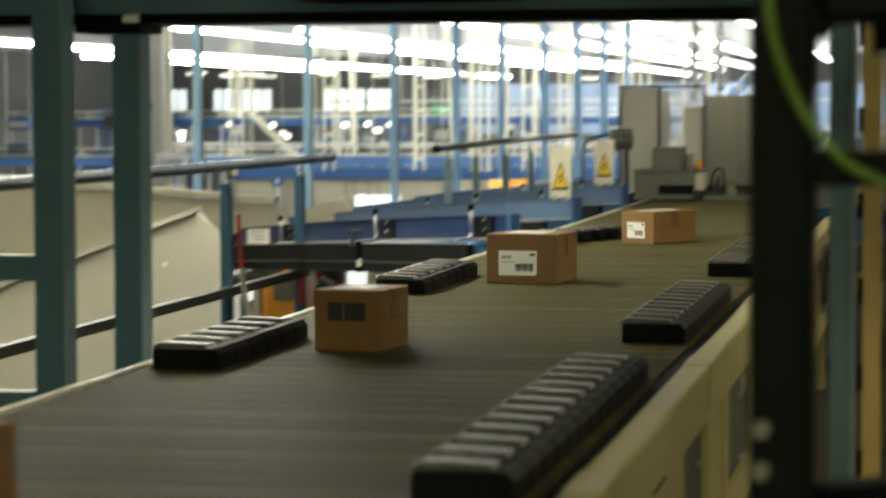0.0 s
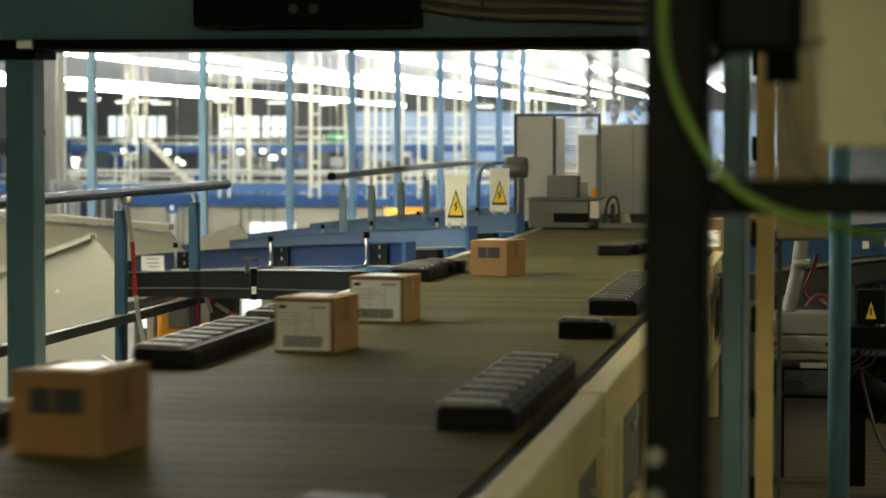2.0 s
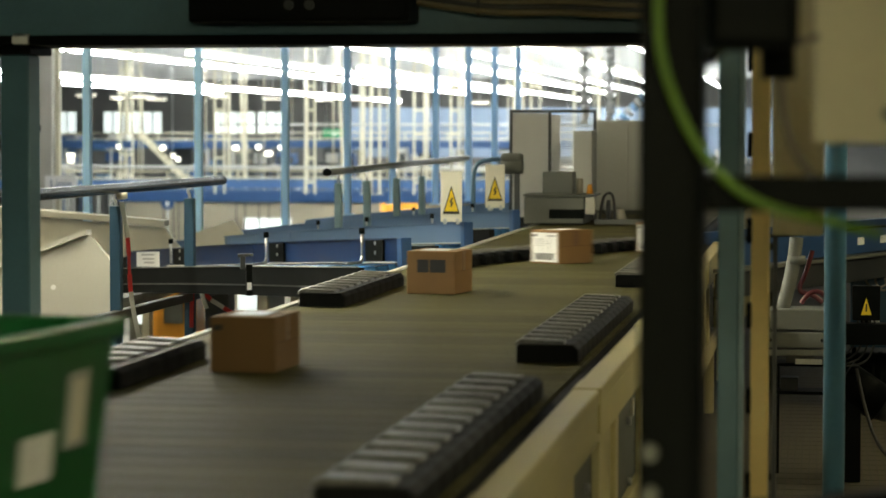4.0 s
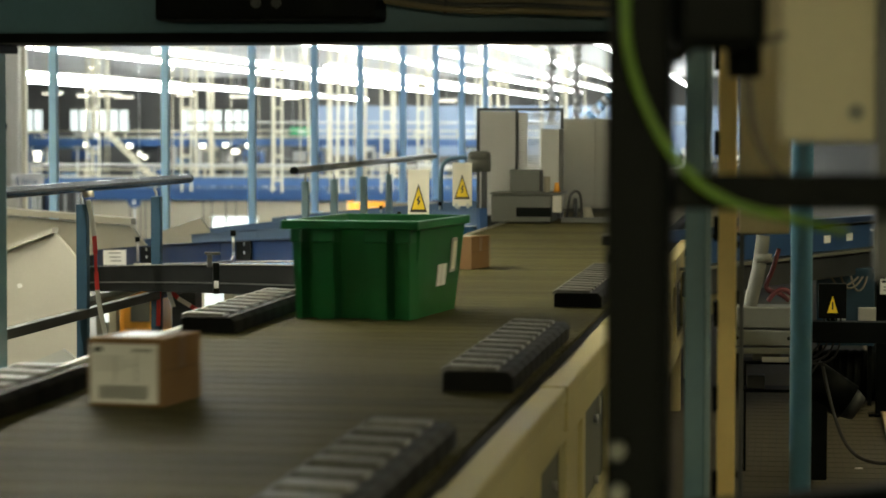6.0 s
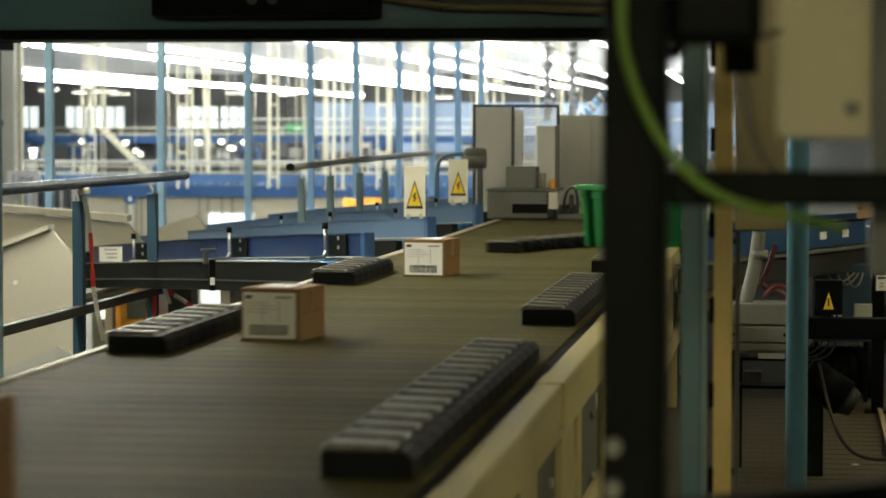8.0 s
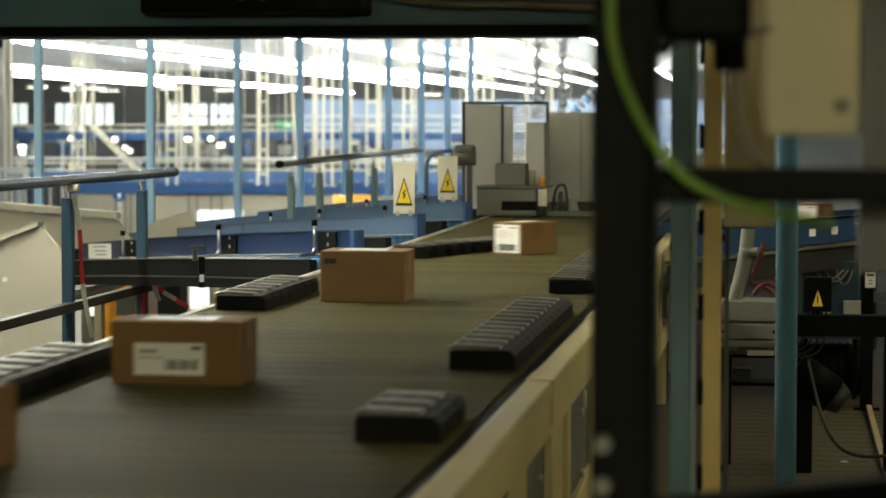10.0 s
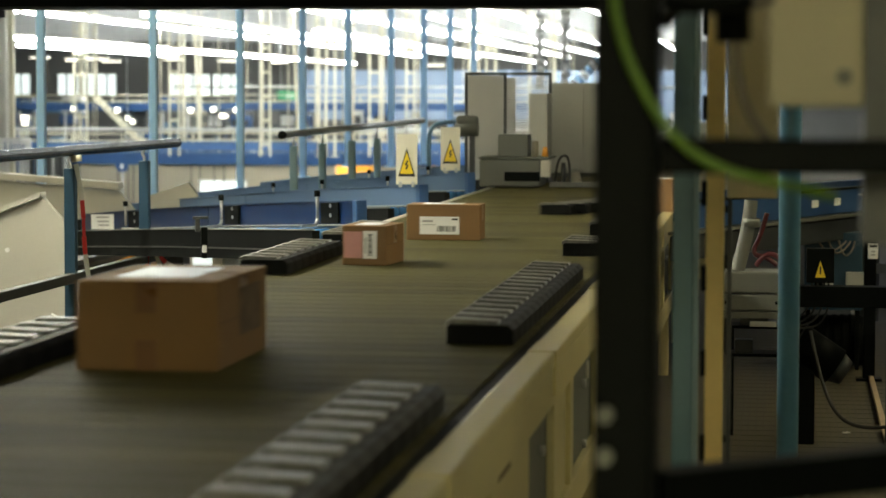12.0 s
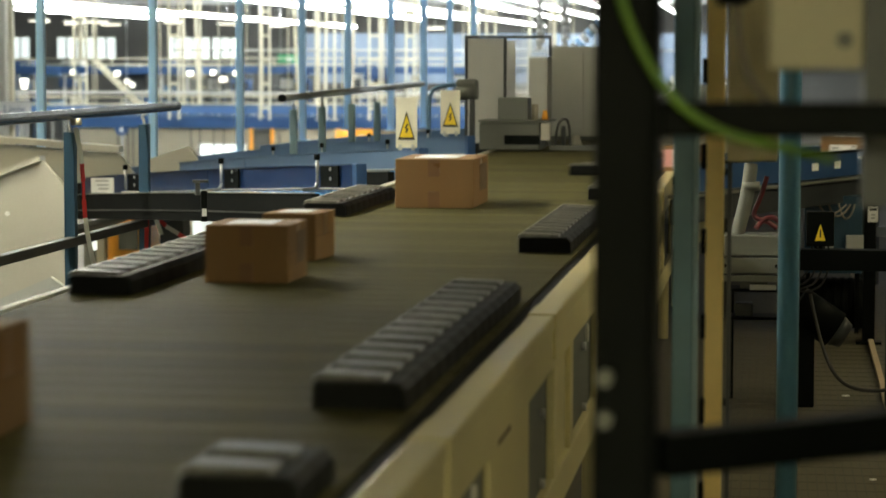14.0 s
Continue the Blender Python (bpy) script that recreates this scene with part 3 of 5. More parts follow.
# ---------------------------------------------------------------- the sorter
def sorter():
    s = thing("sorter_frame", "cream lacquered steel side frame of a long shoe sorter", "conveyor")
    y0, y1 = -30.0, 58.0
    # solid black strip that paints the dark of the gap between slats and frame
    part("edge_gap", boxed(BELT_R - 0.004, BELT_R + 0.024, y0, y1, BELT_Z - 0.10, BELT_Z - 0.006), RUBBER, s, "black strip for the shaded gap beside the slats")
    part("top_rail", boxed(BELT_R + 0.025, BELT_R + 0.084, y0, y1, BELT_Z - 0.030, BELT_Z + 0.004, bevel=0.006), CREAM, s)
    part("upper_band", boxed(BELT_R + 0.060, BELT_R + 0.080, y0, y1, BELT_Z - 0.115, BELT_Z - 0.031, bevel=0.003), CREAM, s)
    part("lower_band", boxed(BELT_R + 0.060, BELT_R + 0.080, y0, y1, BELT_Z - 0.45, BELT_Z - 0.36, bevel=0.003), CREAM, s)
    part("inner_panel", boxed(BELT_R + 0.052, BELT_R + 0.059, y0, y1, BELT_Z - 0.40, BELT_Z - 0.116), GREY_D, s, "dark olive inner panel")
    part("side_rail", boxed(BELT_L - 0.034, BELT_L - 0.004, y0, y1, BELT_Z - 0.16, BELT_Z + 0.004, bevel=0.006), CREAM_W, s)
    part("floor_pan", boxed(BELT_L, BELT_R, y0, y1, BELT_Z - 0.22, BELT_Z - 0.19), DARK, s)
    leg = None
    pane = (BELT_R + 0.060, BELT_R + 0.074)
    lo, hi = BELT_Z - 0.362, BELT_Z - 0.114
    cover = mesh_of("cover_plate", boxed(*pane, 0.0, 0.67, lo, hi, bevel=0.004), CREAM)
    flange = mesh_of("flange", boxed(BELT_R + 0.060, BELT_R + 0.078, 0.0, 0.09, lo, hi, bevel=0.003), CREAM)
    web = mesh_of("web", boxed(BELT_R + 0.060, BELT_R + 0.066, 0.091, 0.43, lo, hi), CREAM)
    bolt = mesh_of("bolt", rodded((BELT_R + 0.0595, 0, 0), (BELT_R + 0.070, 0, 0), 0.011, seg=10), STEEL)
    disc = mesh_of("cap_disc", rodded((BELT_R + 0.0595, 0, 0), (BELT_R + 0.066, 0, 0), 0.024, seg=16), CREAM_W)
    joint = mesh_of("joint_plate", boxed(BELT_R + 0.0265, BELT_R + 0.088, -0.10, 0.10, BELT_Z - 0.09, BELT_Z + 0.007, bevel=0.003), CREAM)
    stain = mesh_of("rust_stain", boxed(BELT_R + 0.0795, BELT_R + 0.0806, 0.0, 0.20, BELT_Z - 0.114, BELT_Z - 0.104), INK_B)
    y = 1.64
    while y < 26:
        part("cover_plate", cover, CREAM, s, at=pose(0, y, 0))
        part("flange", flange, CREAM, s, at=pose(0, y + 1.19, 0))
        part("web", web, CREAM, s, at=pose(0, y + 1.19, 0))
        part("flange", flange, CREAM, s, at=pose(0, y + 1.62, 0))
        for dy, dz in ((1.06, -0.20), (1.06, -0.38), (2.22, -0.19), (2.24, -0.36)):
            part("bolt", bolt, STEEL, s, at=pose(0, y + dy, BELT_Z + max(dz, -0.35)))
        part("cap_disc", disc, CREAM_W, s, "pale round cap", at=pose(0, y + 2.36, BELT_Z - 0.17))
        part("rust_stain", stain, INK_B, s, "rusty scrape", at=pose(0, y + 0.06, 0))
        y += 2.5
    y = 1.85
    while y < 26:
        part("joint_plate", joint, CREAM, s, at=pose(0, y, 0))
        y += 1.75
    y = y0 + 0.4
    while y < y1:
        for x in (BELT_R + 0.0, BELT_L - 0.07):
            leg = part("leg", leg.data if leg else boxed(0, 0.05, -0.035, 0.035, 0, BELT_Z - 0.23, bevel=0.005), CREAM, s, at=pose(x, y, 0))
        y += 1.6


sorter()


def slat_mesh():
    bm = bmesh.new()
    h = PITCH / 2
    top = []
    for k in range(4):
        a = h - 0.004 - k * (PITCH - 0.008) / 4
        c = a - (PITCH - 0.008) / 4 + 0.006
        top += [(a, -0.001), (a - 0.003, 0.0), (c + 0.003, 0.0), (c, -0.001)] + ([(c, -0.006), (c - 0.006, -0.006)] if k < 3 else [])
    out = [(-h + 0.004, -0.018), (h - 0.004, -0.018)] + top
    prism(bm, out, BELT_L + 0.005, BELT_R - 0.006)
    return mesh_of("slat", bm, SLAT)


LEFT_RUNS = ((-29.6, -27.6), (-26.5, -25.85), (-24.12, -22.62), (-21.17, -20.02), (-17.95, -17.0), (-16.55, -15.66), (-14.05, -13.1), (-11.17, -10.12), (-8.45, -7.52), (-6.13, -5.05), (-3.4, -2.56), (-0.85, 0.27), (1.46, 2.42), (2.6, 3.38), (4.96, 5.82), (7.22, 8.1), (9.6, 10.6))


def slat_belt():
    belt = thing("slat_belt", "moving belt of grey-brown aluminium slats with black sliding shoes", "conveyor belt")
    me = slat_mesh()
    n0, n1 = -225, 190
    rest = bmesh.new()
    for i in range(n0, n1):
        s = i * PITCH
        if -26.9 < s < 10.9:
            part("slat", me, SLAT, belt, at=pose(0, s, BELT_Z))
        else:
            box(rest, BELT_L + 0.005, BELT_R - 0.006, s - PITCH / 2 + 0.003, s + PITCH / 2 - 0.003, BELT_Z - 0.018, BELT_Z)
    tagged(part("far_slats", rest, SLAT, belt), kind="stuff")
    return belt


def shoe_mesh():
    """A sliding shoe: a black block with a bevelled flank, and a scuffed grey pad that overhangs its inner edge."""
    bm = bmesh.new()

    def loft(outline, ends, mi):
        rings = [[bm.verts.new((x * f, y, z * g + d)) for x, z in outline] for y, f, g, d in ends]
        n = len(outline)
        faces = [bm.faces.new(rings[0]), bm.faces.new(rings[-1])]
        for a, c in zip(rings, rings[1:]):
            faces += [bm.faces.new((a[i], a[(i + 1) % n], c[(i + 1) % n], c[i])) for i in range(n)]
        for q in faces:
            q.material_index = mi

    w, l, h = 0.074, PITCH * 0.494, 0.044
    loft([(-w, 0.0), (w, 0.0), (w, h * 0.72), (w - 0.012, h), (-w + 0.006, h), (-w, h * 0.85)], ((-l, 0.985, 0.97, 0), (-l + 0.005, 1, 1, 0), (l - 0.005, 1, 1, 0), (l, 0.985, 0.97, 0)), 0)
    k = PITCH * 0.32
    pad = [(-w - 0.006, h - 0.006), (w - 0.034, h - 0.002), (w - 0.038, h + 0.006), (-w + 0.008, h + 0.010), (-w - 0.004, h + 0.004)]
    loft(pad, ((-k, 1, 1, -0.001), (-k + 0.008, 1, 1, 0.002), (k - 0.012, 1, 1, -0.001), (k, 1, 1, -0.007)), 1)
    return mesh_of("shoe", bm, [RUBBER, SHOE_TOP])


BELT = slat_belt()
SHOES = []


def shoes():
    me = shoe_mesh()
    for i in range(-210, 86):
        s = i * PITCH
        left = any(a <= s <= b for a, b in LEFT_RUNS)
        x = BELT_L + 0.105 if left else BELT_R - 0.094
        ob = part("shoe", me, RUBBER, BELT, at=pose(x, s, BELT_Z + 0.002))
        SHOES.append((ob, s, x, left))


shoes()


# ---------------------------------------------------------------- goods on the belt
GOODS = []


def carton(w, d, h, s, x=-1.375, look_="plain", turn=0.0):
    """A closed carton; its near left bottom corner is the origin."""
    labels = {"logo": "brown cardboard carton with a bold black print", "label": "brown cardboard carton with a large white address label", "small": "brown cardboard carton with a small white label",
              "pink": "brown cardboard carton with pink and white labels", "tape": "large brown cardboard carton closed with brown tape", "plain": "plain brown cardboard carton with a small dark print"}
    t = thing("carton", labels[look_] + " on the sorter", "carton", pose(x, s, BELT_Z, 0, 0, turn))
    part("body", boxed(0, w, 0, d, 0.0, h, bevel=0.003), CARD, t)
    part("lid_seam", boxed(0.004, w - 0.004, d / 2 - 0.001, d / 2 + 0.001, h - 0.001, h + 0.0006), CARD_D, t, "dark slit between the lid flaps")
    e = -0.0012
    part("side_seam", boxed(w - 0.001, w + 0.0008, 0.004, d - 0.004, 0.52 * h, 0.52 * h + 0.0016), CARD_D, t, "dark slit of the side flap")
    part("side_tape", boxed(w - 0.001, w + 0.0005, 0.42 * d, 0.58 * d, 0.52 * h + 0.002, 0.97 * h), TAPE, t, "strip of brown tape")
    if look_ == "logo":
        part("print", letters(0.22 * w, 0.80 * w, h * 0.65, 0.30 * h), INK, t, "bold black print", pose(0, e, 0))
    elif look_ == "label":
        lab = part("label", boxed(0.04 * w, 0.94 * w, e, 0.001, 0.05 * h, 0.92 * h), WHITE, t, "white address label")
        bars(lab, 0.04 * w, 0.94 * w, 0.05 * h, 0.92 * h, e)
    elif look_ == "small":
        lab = part("label", boxed(0.18 * w, 0.72 * w, e, 0.001, 0.16 * h, 0.66 * h), WHITE, t, "small white label")
        code = bmesh.new()
        for k in range(9):
            box(code, (0.42 + 0.029 * k) * w, (0.42 + 0.029 * k + (0.012, 0.02, 0.016)[k % 3]) * w, e - 0.0008, 0, 0.24 * h, 0.40 * h)
        tagged(part("barcode", code, INK, lab, "black barcode"), kind="stuff")
        part("print", boxed(0.62 * w, 0.70 * w, e - 0.0008, 0, 0.56 * h, 0.61 * h), INK, lab)
        part("print", boxed(0.22 * w, 0.40 * w, e - 0.0008, 0, 0.42 * h, 0.44 * h), INK_G, lab)
        part("print", boxed(0.22 * w, 0.36 * w, e - 0.0008, 0, 0.5 * h, 0.56 * h), INK_G, lab)
    elif look_ == "pink":
        part("label", boxed(0.03 * w, 0.45 * w, e, 0.001, 0.18 * h, 0.85 * h), PINK, t, "pink sticker")
        lab = part("label", boxed(0.47 * w, 0.78 * w, e, 0.001, 0.17 * h, 0.87 * h), WHITE, t, "white label")
        code = bmesh.new()
        for k in range(11):
            box(code, 0.58 * w, 0.68 * w, e - 0.0008, 0, (0.25 + 0.05 * k) * h, (0.25 + 0.05 * k + (0.02, 0.034, 0.026)[k % 3]) * h)
        tagged(part("barcode", code, INK, lab, "black barcode"), kind="stuff")
        part("print", boxed(0.51 * w, 0.54 * w, e - 0.0008, 0, 0.3 * h, 0.7 * h), INK_G, lab)
    elif look_ == "tape":
        part("tape", boxed(0.42 * w, 0.57 * w, e, 0.001, 0.64 * h, h - 0.002), TAPE, t, "glossy brown tape")
        part("tape", boxed(0.42 * w, 0.57 * w, e, 0.001, 0.0, 0.34 * h), TAPE, t, "glossy brown tape")
        part("print", boxed(w - 0.001, w + 0.0012, 0.42 * d, 0.86 * d, 0.30 * h, 0.85 * h), INK_B, t, "large dark print")
    elif look_ == "plain":
        part("print", letters(0.0, 0.14 * w, 0.80 * h, 0.1 * h), INK, t, "small dark print", pose(0.05 * w, e, 0))
    # white label sheet; its pale colour also paints the bright reflection on the lid
    part("tape", boxed(w * 0.2, w * 0.75, d * 0.2, d * 0.8, h - 0.001, h + 0.001), FILM, t, "glossy pale sheet with the lid's bright glare")
    GOODS.append((t, s, x, turn))
    return t


def letters(x0, x1, z, hh):
    """Plain bold blocks in place of a printed mark."""
    bm = bmesh.new()
    w = x1 - x0
    for a, b in ((0.0, 0.40), (0.44, 1.0)):
        box(bm, x0 + a * w, x0 + b * w, 0, 0.001, z - hh / 2, z + hh / 2)
    return bm


def bars(parent, x0, x1, z0, z1, e):
    w, h = x1 - x0, z1 - z0
    part("print", boxed(x0 + 0.05 * w, x0 + 0.18 * w, e - 0.0008, 0, z1 - 0.14 * h, z1 - 0.06 * h), INK, parent)
    part("print", boxed(x0 + 0.62 * w, x0 + 0.92 * w, e - 0.0008, 0, z1 - 0.13 * h, z1 - 0.08 * h), INK_G, parent)
    for k in (0.36, 0.68):
        part("rule", boxed(x0 + k * w, x0 + (k + 0.012) * w, e - 0.0008, 0, z0 + 0.36 * h, z1 - 0.18 * h), INK_G, parent)
    for k in range(4):
        part("print", boxed(x0 + 0.08 * w, x0 + (0.5 + 0.1 * (k % 3)) * w, e - 0.0008, 0, z1 - (0.232 + 0.07 * k) * h, z1 - (0.218 + 0.07 * k) * h), INK_G, parent)
    q = bmesh.new()
    x = x0 + 0.14 * w
    k = 0
    while x < x0 + 0.86 * w:
        t = (0.03, 0.015, 0.022)[k % 3] * w
        box(q, x, x + t, e - 0.0008, 0, z0 + 0.07 * h, z0 + 0.30 * h)
        x += t + 0.018 * w
        k += 1
    tagged(part("barcode", q, INK, parent, "black barcode"), kind="stuff")


def tote(s, x=-1.397, turn=-7.0):
    t = thing("tote", "green plastic stacking tote with ribbed sides on the sorter", "tote", pose(x, s, BELT_Z))
    w, d, h, fl = 0.33, 0.50, 0.285, 0.028
    bm = bmesh.new()
    lo = [(0, 0.03), (w, 0.03), (w, d), (0, d)]
    hi = [(-fl, 0.03 - fl), (w + fl, 0.03 - fl), (w + fl, d + fl), (-fl, d + fl)]
    a = [bm.verts.new((*p, 0)) for p in lo]
    b = [bm.verts.new((*p, h)) for p in hi]
    c = [bm.verts.new((p[0] + (0.008 if p[0] < 0.1 else -0.008), p[1] + (0.008 if p[1] < 0.1 else -0.008), h)) for p in hi]
    g = [bm.verts.new((p[0] + (0.008 if p[0] < 0.1 else -0.008), p[1] + (0.008 if p[1] < 0.1 else -0.008), 0.008)) for p in lo]
    bm.faces.new(a), bm.faces.new(g)
    for i in range(4):
        j = (i + 1) % 4
        bm.faces.new((a[i], a[j], b[j], b[i])), bm.faces.new((b[i], b[j], c[j], c[i])), bm.faces.new((c[i], c[j], g[j], g[i]))
    part("shell", bm, GREEN, t)
    q = bmesh.new()
    for x0, x1, y0, y1 in ((-fl - 0.014, w + fl + 0.014, -fl - 0.05, -fl + 0.004), (-fl - 0.012, w + fl + 0.012, d + fl - 0.004, d + fl + 0.012), (-fl - 0.012, -fl + 0.004, -fl, d + fl), (w + fl - 0.004, w + fl + 0.012, -fl, d + fl)):
        box(q, x0, x1, y0, y1, h - 0.022, h + 0.004, bevel=0.004)
    part("rim", q, GREEN, t)
    for x0, rw in ((-0.012, 0.028), (0.052, 0.062), (0.212, 0.062), (0.308, 0.034)):
        r = bmesh.new()
        f = [(x0 + 0.006, -0.036), (x0 + rw - 0.006, -0.036), (x0 + rw, 0.045), (x0, 0.045)]
        k = [(x0, -fl - 0.036), (x0 + rw, -fl - 0.036), (x0 + rw + 0.006, 0.02), (x0 - 0.006, 0.02)]
        a = [r.verts.new((*p, 0.002)) for p in f]
        b = [r.verts.new((*p, h - 0.02)) for p in k]
        r.faces.new(a), r.faces.new(b)
        for i in range(4):
            r.faces.new((a[i], a[(i + 1) % 4], b[(i + 1) % 4], b[i]))
        part("rib", r, GREEN, t)
        part("rib_hook", boxed(x0 - 0.004, x0 + rw + 0.004, -fl - 0.040, 0.0, h - 0.06, h - 0.02, bevel=0.004), GREEN, t)
    lean = math.atan2(fl, h)
    side = Matrix.Translation((w + 0.002, 0, 0)) @ Matrix.Rotation(lean, 4, "Y")
    part("print", boxed(0.001, 0.003, 0.235, 0.280, 0.085, 0.15, m=side), WHITE, t, "pale printed block mark")
    part("print", boxed(0.001, 0.003, 0.286, 0.335, 0.085, 0.15, m=side), WHITE, t, "pale printed block mark")
    lab = part("label_pocket", boxed(0.001, 0.004, 0.375, 0.435, 0.12, 0.225, m=side), GREY, t, "greyish label pocket")
    part("card", boxed(0.003, 0.0055, 0.385, 0.425, 0.13, 0.215, m=side), IVORY, lab)
    GOODS.append((t, s, x, turn))


carton(0.16, 0.30, 0.13, 10.1, x=-1.31, look_="small", turn=-8)
carton(0.23, 0.24, 0.155, 7.72, look_="small", turn=-8)
carton(0.157, 0.20, 0.140, 5.48, look_="logo", turn=-8)
carton(0.165, 0.19, 0.138, 2.95, look_="label", turn=-6)
carton(0.160, 0.21, 0.141, 1.93, look_="label", turn=-7)
carton(0.172, 0.21, 0.146, -0.12, x=-1.384, look_="logo", turn=-8)
carton(0.155, 0.22, 0.128, -2.93, look_="plain", turn=-3)
tote(-5.555)
carton(0.160, 0.21, 0.136, -7.90, look_="label", turn=-8)
carton(0.160, 0.21, 0.136, -10.68, look_="label", turn=-8)
carton(0.265, 0.20, 0.158, -13.62, look_="plain")
carton(0.28, 0.17, 0.135, -16.08, look_="small")
carton(0.147, 0.24, 0.128, -17.50, look_="pink", turn=-5)
carton(0.29, 0.47, 0.18, -20.6, look_="tape")
carton(0.21, 0.24, 0.142, -23.7, look_="tape")
carton(0.15, 0.20, 0.128, -23.0, look_="pink", turn=-5)
carton(0.27, 0.22, 0.157, -26.25, look_="plain")


# ---------------------------------------------------------------- roller spurs on the left
def sag(y):
    return -0.0029 * max(y, 0.0) ** 2


def swept(x0, x1, y0, y1, z0, z1, n=14):
    """A rail of rectangular section that follows the lane's falling curve."""
    bm = bmesh.new()
    rings = []
    for k in range(n + 1):
        y = y0 + (y1 - y0) * k / n
        rings.append([bm.verts.new((x, y, z + sag(y))) for x, z in ((x0, z0), (x1, z0), (x1, z1), (x0, z1))])
    bm.faces.new(rings[0]), bm.faces.new(rings[-1])
    for a, c in zip(rings, rings[1:]):
        for i in range(4):
            bm.faces.new((a[i], a[(i + 1) % 4], c[(i + 1) % 4], c[i]))
    return bm


def spur(y, colour, label, length, near_length):
    """A roller lane that leaves the sorter's left edge, turned 32 degrees away and falling in a curve. x = 0 is its far guard, x < 0 is towards the viewer."""
    t = thing("roller_spur", label, "roller conveyor", pose(BELT_L - 0.077, y, BELT_Z + 0.004) @ pose(0, 0, 0, 0, 0, 32) @ pose(0, 0, 0, -2.7, 0, 0), "roller spurs beside the sorter")
    part("guard", swept(0, 0.006, 0, length, 0.002, 0.100), colour, t, "blue lacquered side guard")
    part("guard_lip", swept(-0.008, 0.03, 0, length, 0.1005, 0.105), colour, t)
    # pale strip that paints the line of glints along the guard's foot
    part("guard_glint", swept(-0.022, -0.001, 0, length, 0.002, 0.006), GREY_P, t, "pale strip for the line of glints below the guard")
    part("far_frame", swept(0.002, 0.03, 0.0, length, -0.11, 0.001), DARK, t)
    part("guard_end", boxed(-0.014, 0.034, -0.05, -0.002, -0.02, 0.106, bevel=0.004), BLUE, t, "dark blue end of the guard")
    seam = length * 0.46
    part("seam_plate", boxed(-0.0025, -0.0005, seam, seam + 0.09, 0.008 + sag(seam), 0.098 + sag(seam)), colour, t)
    width, start = 0.50, -0.86
    part("near_frame", swept(-width - 0.03, -width, start, near_length, -0.125, -0.006), MATT, t, "black side profile")
    part("near_lip", swept(-width - 0.034, -width - 0.018, start, near_length, -0.0055, -0.001), GREY_M, t)
    part("near_groove", swept(-width - 0.033, -width - 0.0302, start, near_length, -0.085, -0.078), DARK, t)
    roller, steel_ = None, None
    k_ = 0
    y_ = start + 0.06
    while y_ < length - 0.1:
        end = -width + 0.002 if y_ < near_length else -0.40
        if y_ < 0:
            x1 = -width + 0.004 + (y_ - start) / -start * (width - 0.02)
            part("roller", rodded((end, 0, -0.026), (x1, 0, -0.026), 0.024, seg=10), BLUE_R, t, at=pose(0, y_, 0))
        else:
            k_ += 1
            if roller is None:
                roller = mesh_of("roller", rodded((end, 0, -0.026), (-0.024, 0, -0.026), 0.024, seg=10), BLUE_R)
                steel_ = mesh_of("roller", rodded((end, 0, -0.026), (-0.024, 0, -0.026), 0.024, seg=10), ROLLER)
            part("roller", roller if k_ % 2 else steel_, BLUE_R, t, at=pose(0, y_, sag(y_)))
        y_ += 0.075
    return t


def guard_bracket(spur_, y, big=True):
    """The clamp that holds a guard: a black plate with two bolts and a bent rod."""
    d = sag(y)
    part("clamp_plate", boxed(-0.012, -0.003, y - 0.10, y + 0.10, 0.010 + d, 0.099 + d, bevel=0.003), BLACK, spur_, "black clamp plate")
    part("clamp_rod", rodded((-0.022, y + 0.11, 0.02 + d), (-0.022, y + 0.11, 0.135 + d), 0.008, seg=8), STEEL, spur_)
    part("clamp_knob", rodded((-0.022, y + 0.11, 0.125 + d), (-0.022, y + 0.11, 0.152 + d), 0.013, seg=10), BLACK, spur_)
    if big:
        cable("bent_rod", [(-0.022, y + 0.11, 0.03 + d), (-0.03, y + 0.10, d), (-0.10, y + 0.04, 0.002 + d), (-0.16, y - 0.04, -0.004 + d), (-0.18, y - 0.06, -0.05 + d)], 0.008, STEEL, spur_)
    else:
        part("clamp_foot", boxed(-0.05, -0.012, y - 0.1, y + 0.1, d, 0.012 + d, bevel=0.003), CREAM_W, spur_)
    for dz in (0.045, 0.085):
        part("bolt", rodded((-0.017, y - 0.02, dz + d), (-0.012, y - 0.02, dz + d), 0.008, seg=8), STEEL, spur_)


def far_clamp(spur_, y):
    part("clamp_rod", rodded((0.03, y, 0.1 + sag(y)), (0.03, y, 0.135 + sag(y)), 0.006, seg=8), STEEL, spur_)
    part("clamp_knob", rodded((0.03, y, 0.13 + sag(y)), (0.03, y, 0.155 + sag(y)), 0.011, seg=10), BLACK, spur_)


